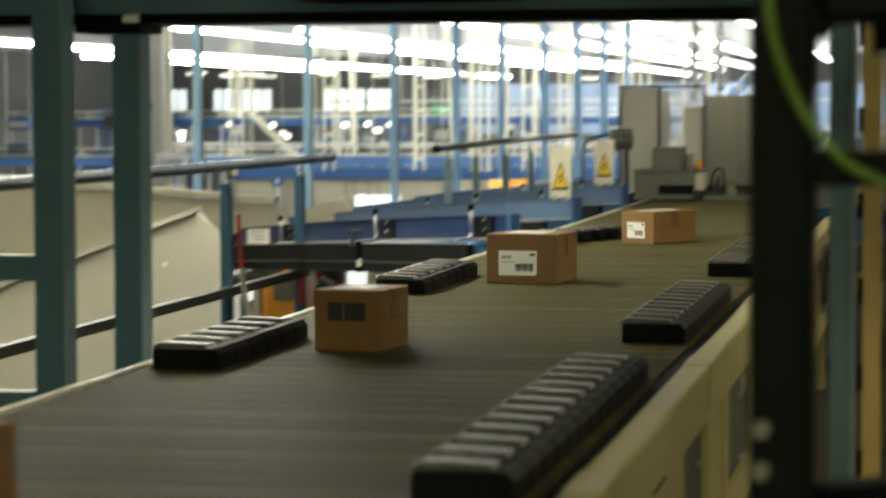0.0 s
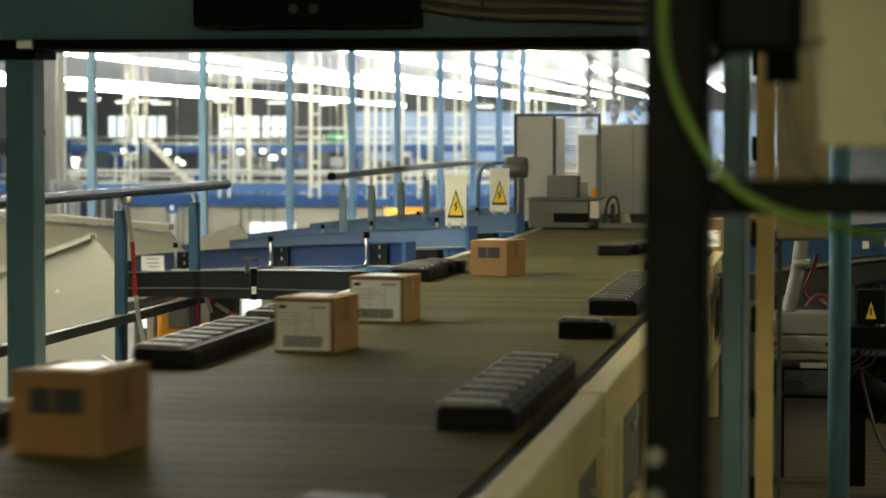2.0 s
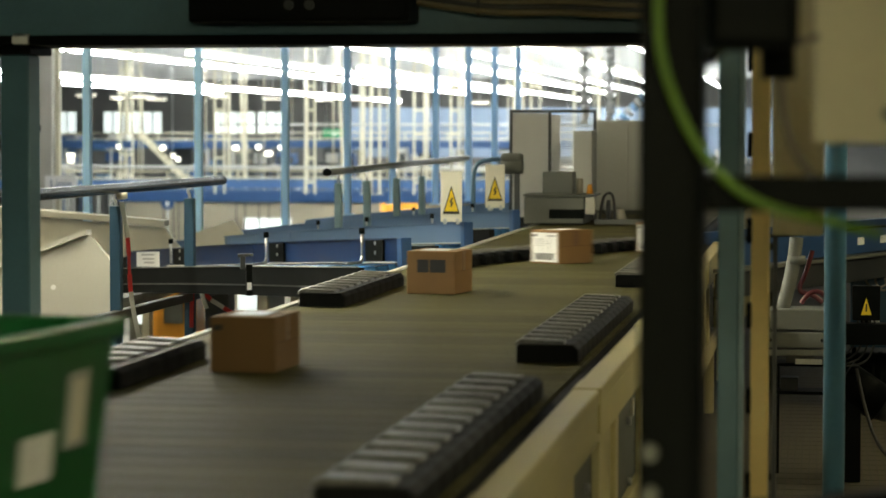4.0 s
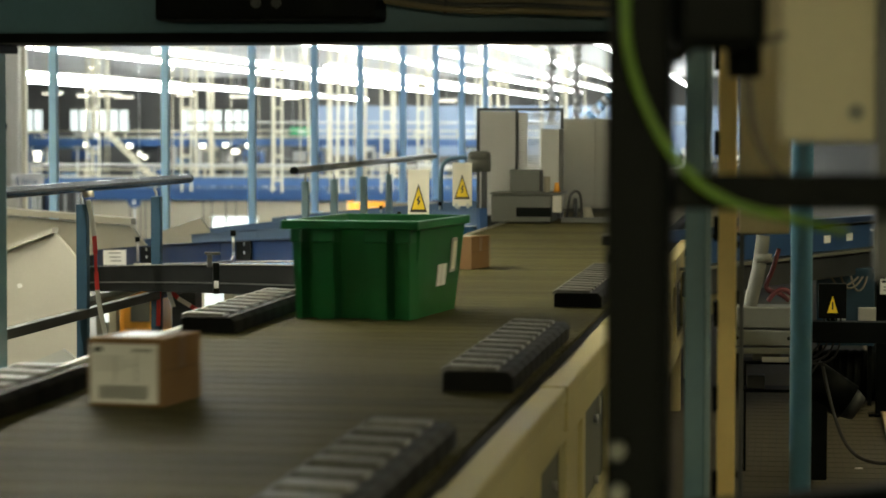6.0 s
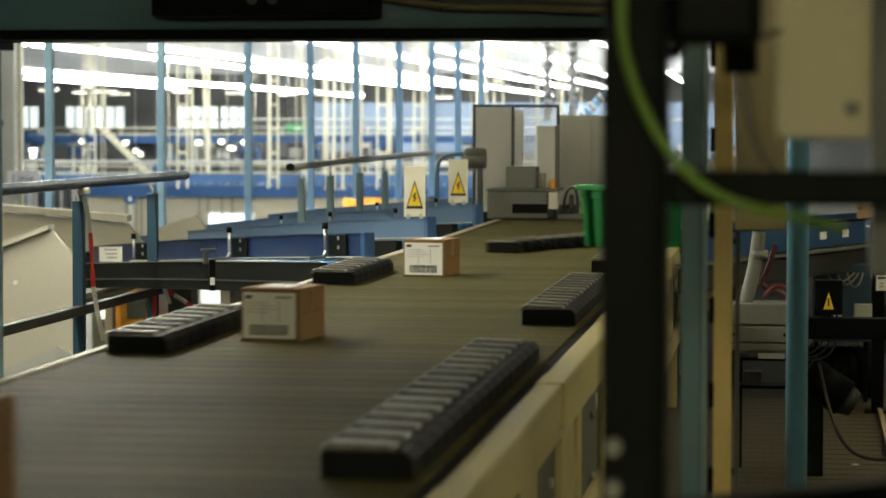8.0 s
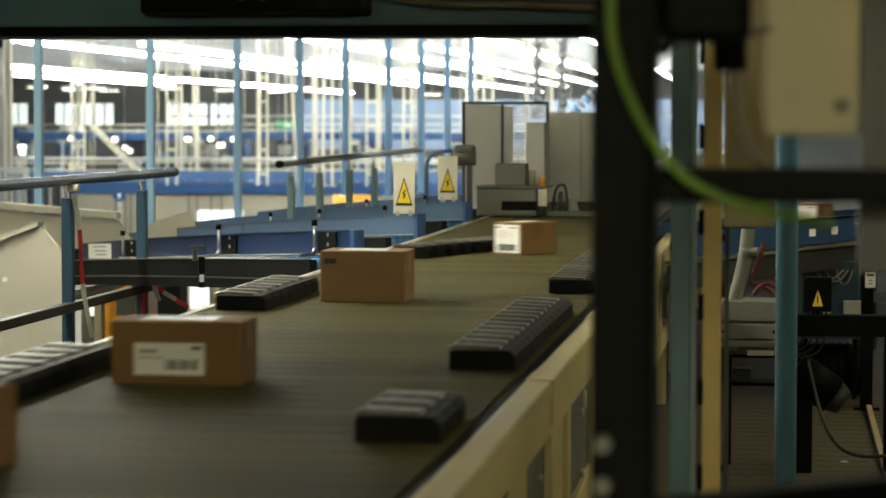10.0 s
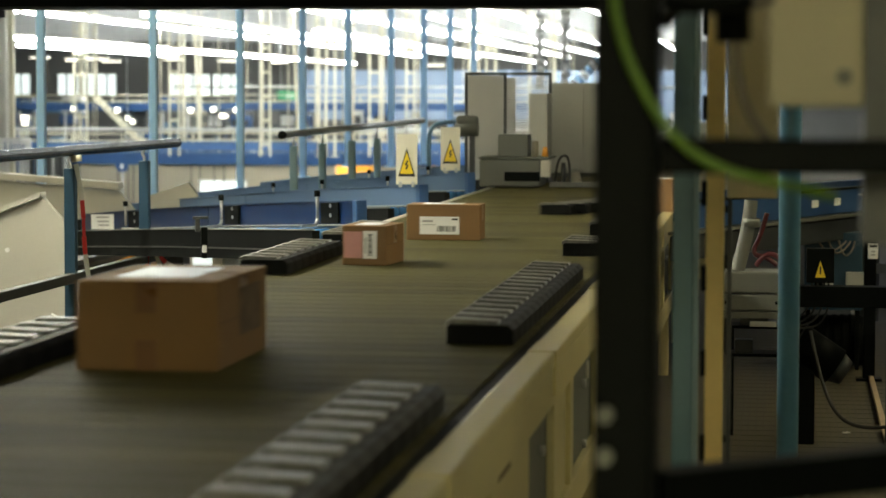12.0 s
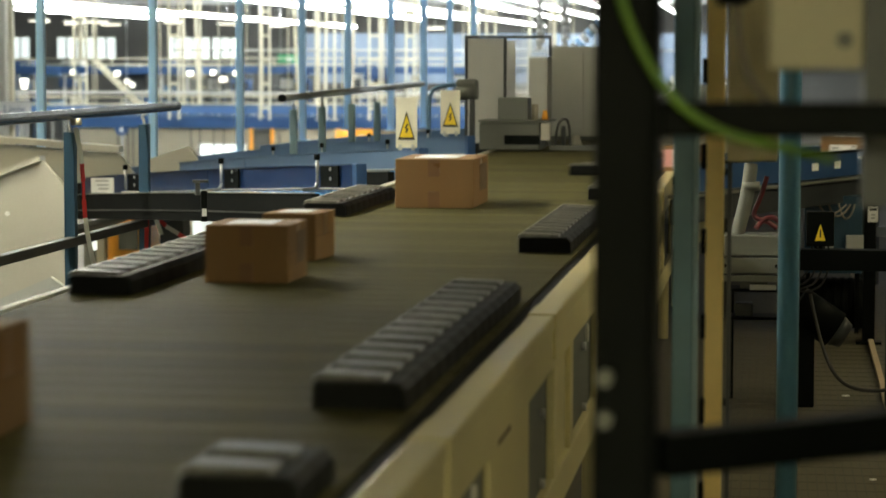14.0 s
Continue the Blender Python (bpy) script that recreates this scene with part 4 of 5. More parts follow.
def warning_sign(x, y, z, h, w, parent):
    """An ivory plate with a yellow triangle and a black bolt mark, on two clips."""
    t = thing("warning_sign", "ivory plate with a yellow electric shock warning triangle", "warning sign", pose(x, y, z, 0, 0, 5), "warning signs on the spurs")
    part("plate", boxed(-w / 2, w / 2, 0, 0.005, 0, h, bevel=0.002), IVORY, t)
    tri = bmesh.new()
    for k, (m, y0, mi) in enumerate(((1.0, -0.003, 0), (0.78, -0.005, 1))):
        hh = 0.60 * h * m
        ww = 0.40 * w * m
        zc = 0.40 * h + 0.0
        pts = [(-ww, zc - hh * 0.40), (ww, zc - hh * 0.40), (0, zc + hh * 0.55)]
        f = [tri.verts.new((p[0], y0, p[1])) for p in pts]
        g = [tri.verts.new((p[0], 0.002, p[1])) for p in pts]
        faces = [tri.faces.new(f), tri.faces.new(g)] + [tri.faces.new((f[i], f[(i + 1) % 3], g[(i + 1) % 3], g[i])) for i in range(3)]
        for q in faces:
            q.material_index = mi
    part("triangle", tri, [INK, SIGN_Y], t, "yellow triangle with a black edge")
    zc = 0.39 * h
    for a, c in (((0.06, 0.085), (-0.055, 0.005)), ((-0.055, 0.012), (0.06, -0.012)), ((0.06, -0.005), (-0.03, -0.085))):
        part("bolt_mark", bar((a[0] * w, -0.007, zc + a[1] * h), (c[0] * w, -0.007, zc + c[1] * h), 0.003, 0.07 * w, 0.0), INK, t)
    for q in (-0.3, 0.3):
        part("clip", boxed(q * w - 0.008, q * w + 0.008, -0.01, 0.012, -0.012, 0.016, bevel=0.002), STEEL, t)


SPUR_A = spur(10.2, NAVY, "dark blue roller spur with clamped side guard", 4.05, 2.3)
for q in (0.26, 1.5, 3.03):
    guard_bracket(SPUR_A, q, q < 3)
plate = part("notice", boxed(-0.006, -0.001, 3.42, 3.84, 0.012 + sag(3.6), 0.094 + sag(3.6)), WHITE, SPUR_A, "small white notice")
for q in (0.078, 0.055, 0.035):
    part("print", boxed(-0.0075, -0.005, 3.50, 3.66 + q, q - 0.004 + sag(3.6), q + 0.004 + sag(3.6)), INK_G, plate)
SPUR_B = spur(12.06, BLUE_L, "pale blue roller spur beside the sorter", 5.4, 4.2)
SPUR_C = spur(14.0, BLUE_L, "pale blue roller spur beside the sorter", 5.4, 4.2)
SPUR_D = spur(15.9, BLUE_L, "pale blue roller spur beside the sorter", 4.5, 3.4)
for q in (0.45, 1.35, 2.1):
    far_clamp(SPUR_B, q), far_clamp(SPUR_C, q + 0.15)
warning_sign(-1.768, 11.99, 0.912, 0.245, 0.104, SPUR_B)
warning_sign(-1.805, 13.93, 0.922, 0.245, 0.11, SPUR_C)


def sensor(x, y, z):
    t = thing("light_sensor", "dark photo sensor on a clamp beside the roller spur", "sensor", pose(x, y, z, 0, 0, 20))
    part("arm", boxed(-0.035, 0.03, -0.010, 0.010, 0.062, 0.074, bevel=0.003), DARK, t)
    part("head", boxed(-0.024, -0.004, -0.014, 0.014, 0.01, 0.066, bevel=0.004), DARK, t)
    part("bracket", boxed(0.0, 0.026, -0.008, 0.010, -0.10, 0.03, bevel=0.003), BLACK, t)
    part("label", boxed(0.003, 0.022, -0.0105, -0.009, -0.075, -0.045), WHITE, t)


sensor(-2.325, 9.98, 0.775)


def spur_legs():
    for x, y in ((-2.35, 11.3), (-4.25, 13.9), (-2.9, 14.6), (-2.7, 16.0)):
        t = thing("spur_stand", "cream steel stand under a roller spur", "stand", pose(x, y, LOW_Z if x < -2.95 else 0))
        top = (0.66 if x > -2.95 else 0.55 - LOW_Z)
        for q in (-0.2, 0.2):
            part("leg", boxed(q - 0.025, q + 0.025, -0.025, 0.025, 0, top, bevel=0.004), CREAM_P, t)
        part("cross_bar", boxed(-0.2, 0.2, -0.02, 0.02, top - 0.2, top - 0.15), CREAM_P, t)


spur_legs()


# ---------------------------------------------------------------- handrails on the mezzanine's edge
def handrail_near():
    t = thing("handrail", "grey tube handrail on steel-blue posts at the mezzanine edge", "handrail")
    part("top_tube", rodded((-2.90, 2.0, 1.115), (-2.875, 11.82, 1.113), 0.023, seg=14), TUBE, t)
    part("end_cap", rodded((-2.875, 11.82, 1.113), (-2.875, 11.835, 1.113), 0.0235, seg=14), BLACK, t)
    part("mid_rail", boxed(-2.905, -2.865, 2.0, 11.82, 0.565, 0.605, bevel=0.004), DARK, t)
    for y in (3.9, 6.36, 8.82, 10.05, 11.28):
        post = part("post", boxed(-2.918, -2.872, y - 0.023, y + 0.023, 0, 1.04, bevel=0.004), POST_N, t)
        cable("hook", [(-2.895, y, 1.03), (-2.895, y, 1.06), (-2.91, y, 1.075), (-2.89, y, 1.092)], 0.007, STEEL, post)
        part("foot_plate", boxed(-2.94, -2.85, y - 0.07, y + 0.07, 0, 0.012), POST_N, post)
    part("toe_board", boxed(-2.93, -2.92, 2.0, 11.82, 0.0, 0.12), POST_N, t)
    s = thing("barrier_strap", "red and white barrier strap tied to the handrail", "barrier strap", pose(-2.855, 10.02, 0))
    for k in range(8):
        z = 1.06 - 0.075 * k
        part("red_piece" if k in (2, 3, 4) else "white_piece", bar((0.008 * k + 0.008 * math.sin(k * 0.9), -0.03 + 0.004 * k, z), (0.008 * (k + 1) + 0.008 * math.sin((k + 1) * 0.9), -0.026 + 0.004 * k, z - 0.075), 0.004, 0.020, 0.001), RED if k in (2, 3, 4) else GREY_P, s)
    part("knot", rodded((-0.02, -0.02, 1.08), (0.02, -0.02, 1.085), 0.014, seg=8), CREAM_P, s)
    s = thing("barrier_strap", "red and white barrier strap bundled on the handrail post", "barrier strap", pose(-2.86, 11.27, 0))
    part("knot", rodded((0.0, -0.04, 0.62), (0.02, -0.04, 0.67), 0.03, seg=8), CREAM_W, s)
    for k, (x, z, x2, z2, m) in enumerate(((-0.01, 0.63, -0.015, 0.44, RED), (0.02, 0.63, 0.08, 0.57, RED), (0.08, 0.57, 0.14, 0.535, CREAM_W), (0.14, 0.535, 0.20, 0.50, RED), (0.03, 0.62, 0.06, 0.53, CREAM_W))):
        part("strap_piece", bar((x, -0.045 - 0.002 * k, z), (x2, -0.045 - 0.002 * k, z2), 0.005, 0.02, 0.001), m, s)


handrail_near()


def handrail_far():
    t = thing("handrail", "bright tube handrail on grey-blue posts between the spurs", "handrail")
    part("top_tube", rodded((-2.78, 14.0, 1.118), (-2.62, 18.6, 1.155), 0.02, seg=14), STEEL, t)
    part("end_cap", rodded((-2.781, 13.97, 1.118), (-2.78, 14.0, 1.118), 0.024, seg=14), BLACK, t)
    for y in (14.27, 15.05, 15.95, 16.8, 17.9):
        x = -2.78 + (y - 14.0) * 0.035
        post = part("post", boxed(x - 0.021, x + 0.021, y - 0.021, y + 0.021, 0, 1.05, bevel=0.004), TEAL_L, t)
        part("hook", rodded((x, y, 1.045), (x, y, 1.12), 0.007, seg=8), STEEL, post)
    part("mid_rail", boxed(-2.80, -2.76, 14.0, 18.6, 0.56, 0.60), POST_B, t)


handrail_far()


def hoop(x, y):
    t = thing("tube_hoop", "bent steel-blue guard hoop beside the cabinets", "guard hoop", pose(x, y, 0))
    cable("hoop", [(0, 0, 0.0), (0, 0, 0.95), (0, 0, 1.15), (0.07, 0, 1.19), (0.16, 0, 1.19)], 0.0125, POST_B, t)
    m = thing("drive_motor", "olive grey drive motor with a ribbed cap", "motor", pose(x + 0.2, y + 0.2, 0.8))
    part("body", rodded((-0.06, 0, 0.35), (0.07, 0, 0.35), 0.05, seg=18), GREY_D, m)
    part("cap", boxed(-0.06, 0.07, -0.05, 0.05, 0.37, 0.425, bevel=0.02), GREY_D, m)
    part("foot", boxed(0.02, 0.05, -0.02, 0.02, -0.8, 0.31), DARK, m)
    b_ = thing("terminal_box", "pale terminal box with hanging wires", "terminal box", pose(x + 0.05, y + 0.05, 0.9))
    part("box", boxed(0.02, 0.07, 0, 0.05, 0.10, 0.24, bevel=0.006), GREY_D, b_)
    part("cover", boxed(0.03, 0.09, -0.02, -0.001, 0.0, 0.06, bevel=0.006), WHITE, b_)
    part("stem", rodded((0.045, 0.03, -0.9), (0.045, 0.03, 0.1), 0.012, seg=8), STEEL, b_)


hoop(-2.02, 14.6)


# ---------------------------------------------------------------- cream chutes on the left
def chutes():
    t = thing("parcel_chute", "cream sheet steel parcel chute falling to the lower floor", "chute")

    def sheet(name, pts, y0, y1, mat, label=""):
        bm = bmesh.new()
        a = [bm.verts.new((x, y0, z)) for x, z in pts]
        c = [bm.verts.new((x, y1, z)) for x, z in pts]
        bm.faces.new(a), bm.faces.new(c)
        n = len(pts)
        for i in range(n):
            bm.faces.new((a[i], a[(i + 1) % n], c[(i + 1) % n], c[i]))
        return part(name, bm, mat, t, label)

    sheet("back_sheet", ((-8.05, 1.00), (-4.25, 0.72), (-3.98, 0.40), (-4.9, 0.33), (-8.05, 0.25)), 15.86, 15.90, CREAM_W)
    sheet("back_rim", ((-8.05, 1.05), (-4.23, 0.77), (-4.23, 0.73), (-8.05, 1.01)), 15.81, 15.93, CREAM_W)
    sheet("side_sheet", ((-5.809, -0.002), (-3.581, 0.840), (-3.475, 0.721), (-3.440, 0.465), (-3.440, -0.002), (-4.355, LOW_Z), (-5.809, LOW_Z)), 11.933, 11.967, CREAM_W)
    sheet("side_rim", ((-5.809, 0.040), (-3.581, 0.865), (-3.581, 0.840), (-5.809, 0.006)), 11.890, 11.992, CREAM_W)
    sheet("slide", ((-5.809, -0.411), (-3.440, 0.515), (-3.440, 0.490), (-5.809, -0.436)), 11.992, 13.438, GREY)
    # grey instead of cream: the lower sheet's shade is put into its colour
    sheet("lower_sheet", ((-5.605, -0.623), (-3.45, 0.289), (-3.385, 0.246), (-3.385, LOW_Z), (-5.605, LOW_Z)), 11.618, 11.652, GREY_P, "lower sheet in grey that paints its shade")
    part("rivet", rodded((-3.76, 11.92, 0.575), (-3.76, 11.932, 0.575), 0.012, seg=10), WHITE, t)
    k = thing("parcel_chute", "small cream chute side plate behind the spur", "chute", pose(-3.56, 15.2, 0))
    bm = bmesh.new()
    prism(bm, [(-0.32, 0.5), (-0.32, 0.71), (-0.06, 0.80), (0.0, 0.72), (0.0, 0.5)], -0.015, 0.015)
    part("side_sheet", bm, CREAM_W, k, at=pose(0, 0, 0, 0, 0, -90))
    part("stand", boxed(-0.25, -0.1, 0.02, 0.2, LOW_Z, 0.5), DARK, k)
    r = thing("radiator", "cream ribbed radiator panel beyond the handrail", "radiator", pose(-5.0, 12.0, LOW_Z))
    part("panel", boxed(-1.6, -0.2, 0.0, 0.06, 0.0, 4.4, bevel=0.01), CREAM_P, r)
    for q in range(12):
        part("rib", boxed(-1.55 + 0.11 * q, -1.49 + 0.11 * q, -0.035, -0.001, 2.6, 4.3, bevel=0.008), CREAM_P, r)
    part("rail", boxed(-1.6, -0.2, -0.05, -0.036, 4.2, 4.23), DARK, r)


chutes()


# ---------------------------------------------------------------- machine and cabinets over the far belt
def cabinets():
    t = thing("mesh_cabinet", "tall grey guard cabinet with perforated panels in a dark frame", "cabinet", pose(-1.93, 15.6, 0))
    part("panel", boxed(0.02, 0.245, 0, 0.02, 0.0, 1.47), PERF, t, "grey perforated panel")
    part("panel", boxed(0.265, 0.53, 0, 0.02, 0.0, 0.90), PERF_LIT, t, "perforated panel, paler for the hall light behind it")
    g = bmesh.new()
    for k in range(42):
        box(g, 0.03, 0.235, -0.004, -0.0005, 0.86 + 0.0145 * k, 0.866 + 0.0145 * k)
    tagged(part("grille", g, GREY, t, "fine horizontal grille lines"), kind="stuff")
    g = bmesh.new()
    for k in range(39):
        box(g, 0.265, 0.53, 0.004, 0.012, 0.902 + 0.0145 * k, 0.909 + 0.0145 * k)
    tagged(part("grille", g, PERF_LIT, t, "open wire grille, paler for the hall light behind it"), kind="stuff")
    for x in (0.0, 0.246, 0.531):
        part("frame_bar", boxed(x, x + 0.018, -0.008, 0.03, 0.0, 1.49, bevel=0.002), DARK, t)
    part("frame_bar", boxed(0.0, 0.549, -0.006, 0.028, 1.472, 1.492, bevel=0.002), DARK, t)
    part("side_panel", boxed(0.004, 0.014, 0.03, 0.7, 0.0, 1.46), GREY, t)
    part("back_panel", boxed(0.004, 0.250, 0.70, 0.71, 0.0, 1.46), GREY, t)
    c = thing("switch_cabinet", "plain olive grey switch cabinet beside the sorter", "cabinet", pose(-1.52, 15.2, BELT_Z + 0.06))
    part("body", boxed(0.035, 0.15, 0.0, 0.3, 0.0, 0.50, bevel=0.006), GREY, c)
    part("foot", boxed(0.03, 0.155, 0.02, 0.28, -0.048, -0.001), DARK, c)
    d = thing("switch_cabinet", "plain grey switch cabinet with a pale door edge", "cabinet", pose(-1.47, 16.6, 0))
    part("body", boxed(0.0, 0.31, 0.0, 0.4, BELT_Z + 0.03, 1.43, bevel=0.006), GREY, d)
    part("door", boxed(0.01, 0.215, -0.012, -0.001, BELT_Z + 0.05, 1.415, bevel=0.003), GREY, d)
    part("foot", boxed(0.0, 0.31, 0.05, 0.35, 0, BELT_Z + 0.03), GREY_D, d)
    m = thing("scanner_tunnel", "low olive grey scanner housing with a dark slot", "scanner", pose(-1.72, 14.6, BELT_Z + 0.006))
    part("housing", boxed(0.0, 0.36, 0.0, 0.42, 0.0, 0.165, bevel=0.012), GREY_D, m)
    part("slot", boxed(0.15, 0.36, -0.003, 0.01, 0.035, 0.09), BLACK, m, "black slot")
    part("lid", boxed(-0.005, 0.42, -0.01, 0.43, 0.1655, 0.178, bevel=0.004), GREY_D, m)
    part("control_box", boxed(0.105, 0.285, 0.05, 0.25, 0.1785, 0.31, bevel=0.006), GREY_D, m)
    part("cup", rodded((0.32, 0.12, 0.1785), (0.32, 0.12, 0.27), 0.02, seg=14), BEIGE, m, "beige cylinder")
    part("beacon", rodded((0.38, 0.12, 0.1785), (0.38, 0.12, 0.235), 0.022, seg=14, r2=0.012), ORANGE, m, "orange beacon")
    part("side_flap", boxed(0.365, 0.42, 0.0, 0.05, 0.06, 0.16, bevel=0.004), CREAM_W, m)
    h = thing("cable_loop", "dark cable loop beside the scanner housing", "cable", pose(-1.25, 14.7, BELT_Z + 0.02))
    cable("loop", [(-0.03, 0, 0), (-0.02, 0, 0.13), (0.02, 0, 0.18), (0.06, 0, 0.15), (0.06, 0, 0.0)], 0.008, CABLE_K, h)
    part("fan", rodded((0.01, 0.02, 0.07), (0.03, 0.02, 0.07), 0.06, seg=18), DARK, h)
    part("base", boxed(-0.06, 0.36, -0.02, 0.06, -0.014, 0.015), GREY_D, h)
    p = thing("plastic_hood", "crumpled pale plastic hood beside the scanner", "plastic cover", pose(-1.17, 14.85, BELT_Z + 0.02))
    part("hood", rodded((0, 0, -0.014), (0, 0, 0.07), 0.05, seg=9, r2=0.025), CREAM_W, p)


cabinets()


# ---------------------------------------------------------------- the right-hand spur and its machinery
def right_spur():
    """The lane that takes goods off the sorter's right edge, 20 degrees away."""
    t = thing("belt_spur", "blue sided takeaway belt spur leaving the sorter", "conveyor", pose(-0.875, 10.59, BELT_Z - 0.004) @ pose(0, 0, 0, 0, 0, -22.6))
    part("belt", boxed(-0.36, 0.42, 1.1, 34, -0.03, 0.0), RUBBER, t, "black rubber belt")
    part("guard", boxed(0.425, 0.45, 0.2, 34, -0.02, 0.092, bevel=0.003), BLUE, t, "royal blue side guard")
    part("guard_lip", boxed(0.42, 0.455, 0.2, 34, 0.0925, 0.104), BLACK, t)
    part("guard", boxed(-0.40, -0.365, 1.3, 34, -0.02, 0.06, bevel=0.003), BLUE, t, "royal blue side guard")
    part("frame_side", boxed(0.43, 0.47, 0.12, 34, -0.15, -0.04, bevel=0.01), DARK, t)
    part("frame_lip", boxed(0.425, 0.49, 0.12, 34, -0.038, -0.024), GREY_M, t)
    for y in (1.68, 1.97):
        part("label", boxed(0.4505, 0.453, y, y + 0.08, 0.02, 0.056), WHITE, t)
    y = 2.4
    while y < 34:
        for x in (-0.35, 0.40):
            part("leg", boxed(x, x + 0.05, y, y + 0.05, -(BELT_Z - 0.012), -0.2), DARK, t)
        part("cross_bar", boxed(-0.3, 0.4, y, y + 0.05, -0.5, -0.44), DARK, t)
        y += 2.2


right_spur()


def lane_post():
    """A dark upright at the takeaway lane, with a notice and small boxes behind it."""
    t = thing("lane_post", "black steel upright with a small white notice beside the takeaway lane", "post", pose(0.462, 11.9, 0))
    part("upright", boxed(-0.028, 0.028, 0, 0.05, 0, 0.955, bevel=0.004), BLACK, t)
    part("foot_plate", boxed(-0.06, 0.06, -0.03, 0.08, 0, 0.012), BLACK, t)
    part("switch_head", boxed(-0.04, 0.06, -0.03, 0.0, 0.80, 0.90, bevel=0.01), BLACK, t)
    part("pin", rodded((-0.06, -0.01, 0.885), (0.06, -0.01, 0.875), 0.004, seg=8), STEEL, t)
    lab = part("notice", boxed(-0.012, 0.036, -0.004, -0.001, 0.58, 0.655), WHITE, t, "small white notice")
    part("print", boxed(-0.004, 0.030, -0.006, -0.0035, 0.635, 0.646), INK, lab)
    for z in (0.615, 0.60):
        part("print", boxed(0.004, 0.022, -0.006, -0.0035, z - 0.004, z + 0.003), INK_G, lab)
    c = thing("electric_cabinet", "dark blue-grey cabinet under the takeaway lane", "cabinet", pose(0.36, 12.3, 0))
    part("body", boxed(-0.20, 0.08, 0, 0.2, 0.30, 0.68, bevel=0.006), POST_N, c)
    for x in (-0.19, 0.05):
        part("leg", boxed(x, x + 0.02, 0.05, 0.08, 0, 0.30), BLACK, c)
    for x, w in ((-0.12, 0.06), (0.0, 0.09)):
        part("terminal_box", boxed(x, x + w, -0.05, -0.001, 0.42, 0.49, bevel=0.006), GREY, c, "pale grey terminal box")
    for k in range(3):
        cable("wire", [(-0.14 + 0.05 * k, -0.02, 0.66), (-0.12 + 0.05 * k, -0.06, 0.60 - 0.02 * k), (-0.05 + 0.04 * k, -0.06, 0.59), (0.0 + 0.02 * k, -0.02, 0.64)], 0.005, CABLE_W, c)


def drive_unit():
    w = thing("warning_box", "black switch box with a yellow warning triangle", "switch box", pose(0.185, 9.6, 0.70))
    part("box", boxed(-0.053, 0.053, 0, 0.06, -0.066, 0.066, bevel=0.004), BLACK, w)
    tri = bmesh.new()
    f = [tri.verts.new(p) for p in ((-0.020, -0.003, -0.045), (0.020, -0.003, -0.045), (0.0, -0.003, 0.02))]
    g = [tri.verts.new((v.co.x, 0.001, v.co.z)) for v in f]
    tri.faces.new(f), tri.faces.new(g)
    for i in range(3):
        tri.faces.new((f[i], f[(i + 1) % 3], g[(i + 1) % 3], g[i]))
    part("triangle", tri, SIGN_Y, w, "yellow warning triangle")
    part("mark", boxed(-0.003, 0.003, -0.0045, -0.0032, -0.032, -0.002), INK, w)
    part("bracket", boxed(-0.02, 0.02, 0.061, 0.09, -0.14, 0.05), BLACK, w)
    for k in range(4):
        cable("wire", [(-0.03 + 0.02 * k, 0.03, -0.06), (-0.03 + 0.025 * k, 0.03, -0.14), (-0.07 + 0.02 * k, 0.04, -0.20 - 0.02 * k), (-0.13, 0.05, -0.24)], 0.004, CABLE_K, w)
    d = thing("drive_unit", "grey gear drive with a pale duct under the conveyor", "drive unit", pose(-0.08, 9.5, 0))
    part("gear_case", boxed(-0.10, 0.16, 0, 0.2, 0.60, 0.68, bevel=0.006), GREY_M, d)
    part("tray", boxed(-0.12, 0.16, -0.02, 0.2, 0.535, 0.595, bevel=0.004), GREY_M, d)
    part("tray_lip", boxed(-0.12, 0.16, -0.03, 0.2, 0.505, 0.53, bevel=0.003), GREY_M, d)
    for x in (-0.095, 0.10):
        part("bolt", rodded((x, -0.026, 0.565), (x, -0.019, 0.565), 0.007, seg=8), BLACK, d)
    cable("duct", [(0.0, 0.08, 0.95), (-0.01, 0.08, 0.85), (-0.03, 0.08, 0.76), (-0.05, 0.08, 0.68)], 0.028, GREY_M, d)
    part("collar", rodded((0.0, 0.08, 0.85), (0.0, 0.08, 0.88), 0.035, seg=14), GREY_M, d)
    cable("red_hose", [(0.06, 0.1, 0.90), (0.04, 0.1, 0.82), (0.0, 0.1, 0.74), (0.07, 0.1, 0.73), (0.10, 0.1, 0.70)], 0.010, RED_D, d)
    cable("red_hose", [(0.02, 0.06, 0.70), (0.05, 0.06, 0.75), (0.11, 0.06, 0.74), (0.13, 0.06, 0.69)], 0.010, RED_D, d)
    part("tag", boxed(0.0, 0.10, -0.035, -0.031, 0.475, 0.495), GREY, d)
    part("crossbeam", boxed(0.165, 0.75, 0.10, 0.2, 0.540, 0.620, bevel=0.004), BLACK, d)
    part("stand", boxed(-0.16, -0.12, 0.1, 0.16, 0.0, 0.505), BLACK, d)
    part("stand", boxed(0.52, 0.60, 0.1, 0.18, 0.0, 0.539), BLACK, d)
    m = thing("gear_motor", "black gear motor slung under the conveyor drive", "motor", pose(0.13, 9.72, 0))
    part("body", rodded((-0.03, 0, 0.40), (0.12, 0, 0.30), 0.075, seg=18), BLACK, m)
    part("fan_cover", rodded((0.12, 0, 0.30), (0.16, 0, 0.275), 0.066, seg=18, r2=0.05), DARK, m)
    part("foot", boxed(-0.06, 0.04, -0.04, 0.04, 0.0, 0.36, bevel=0.006), BLACK, m)
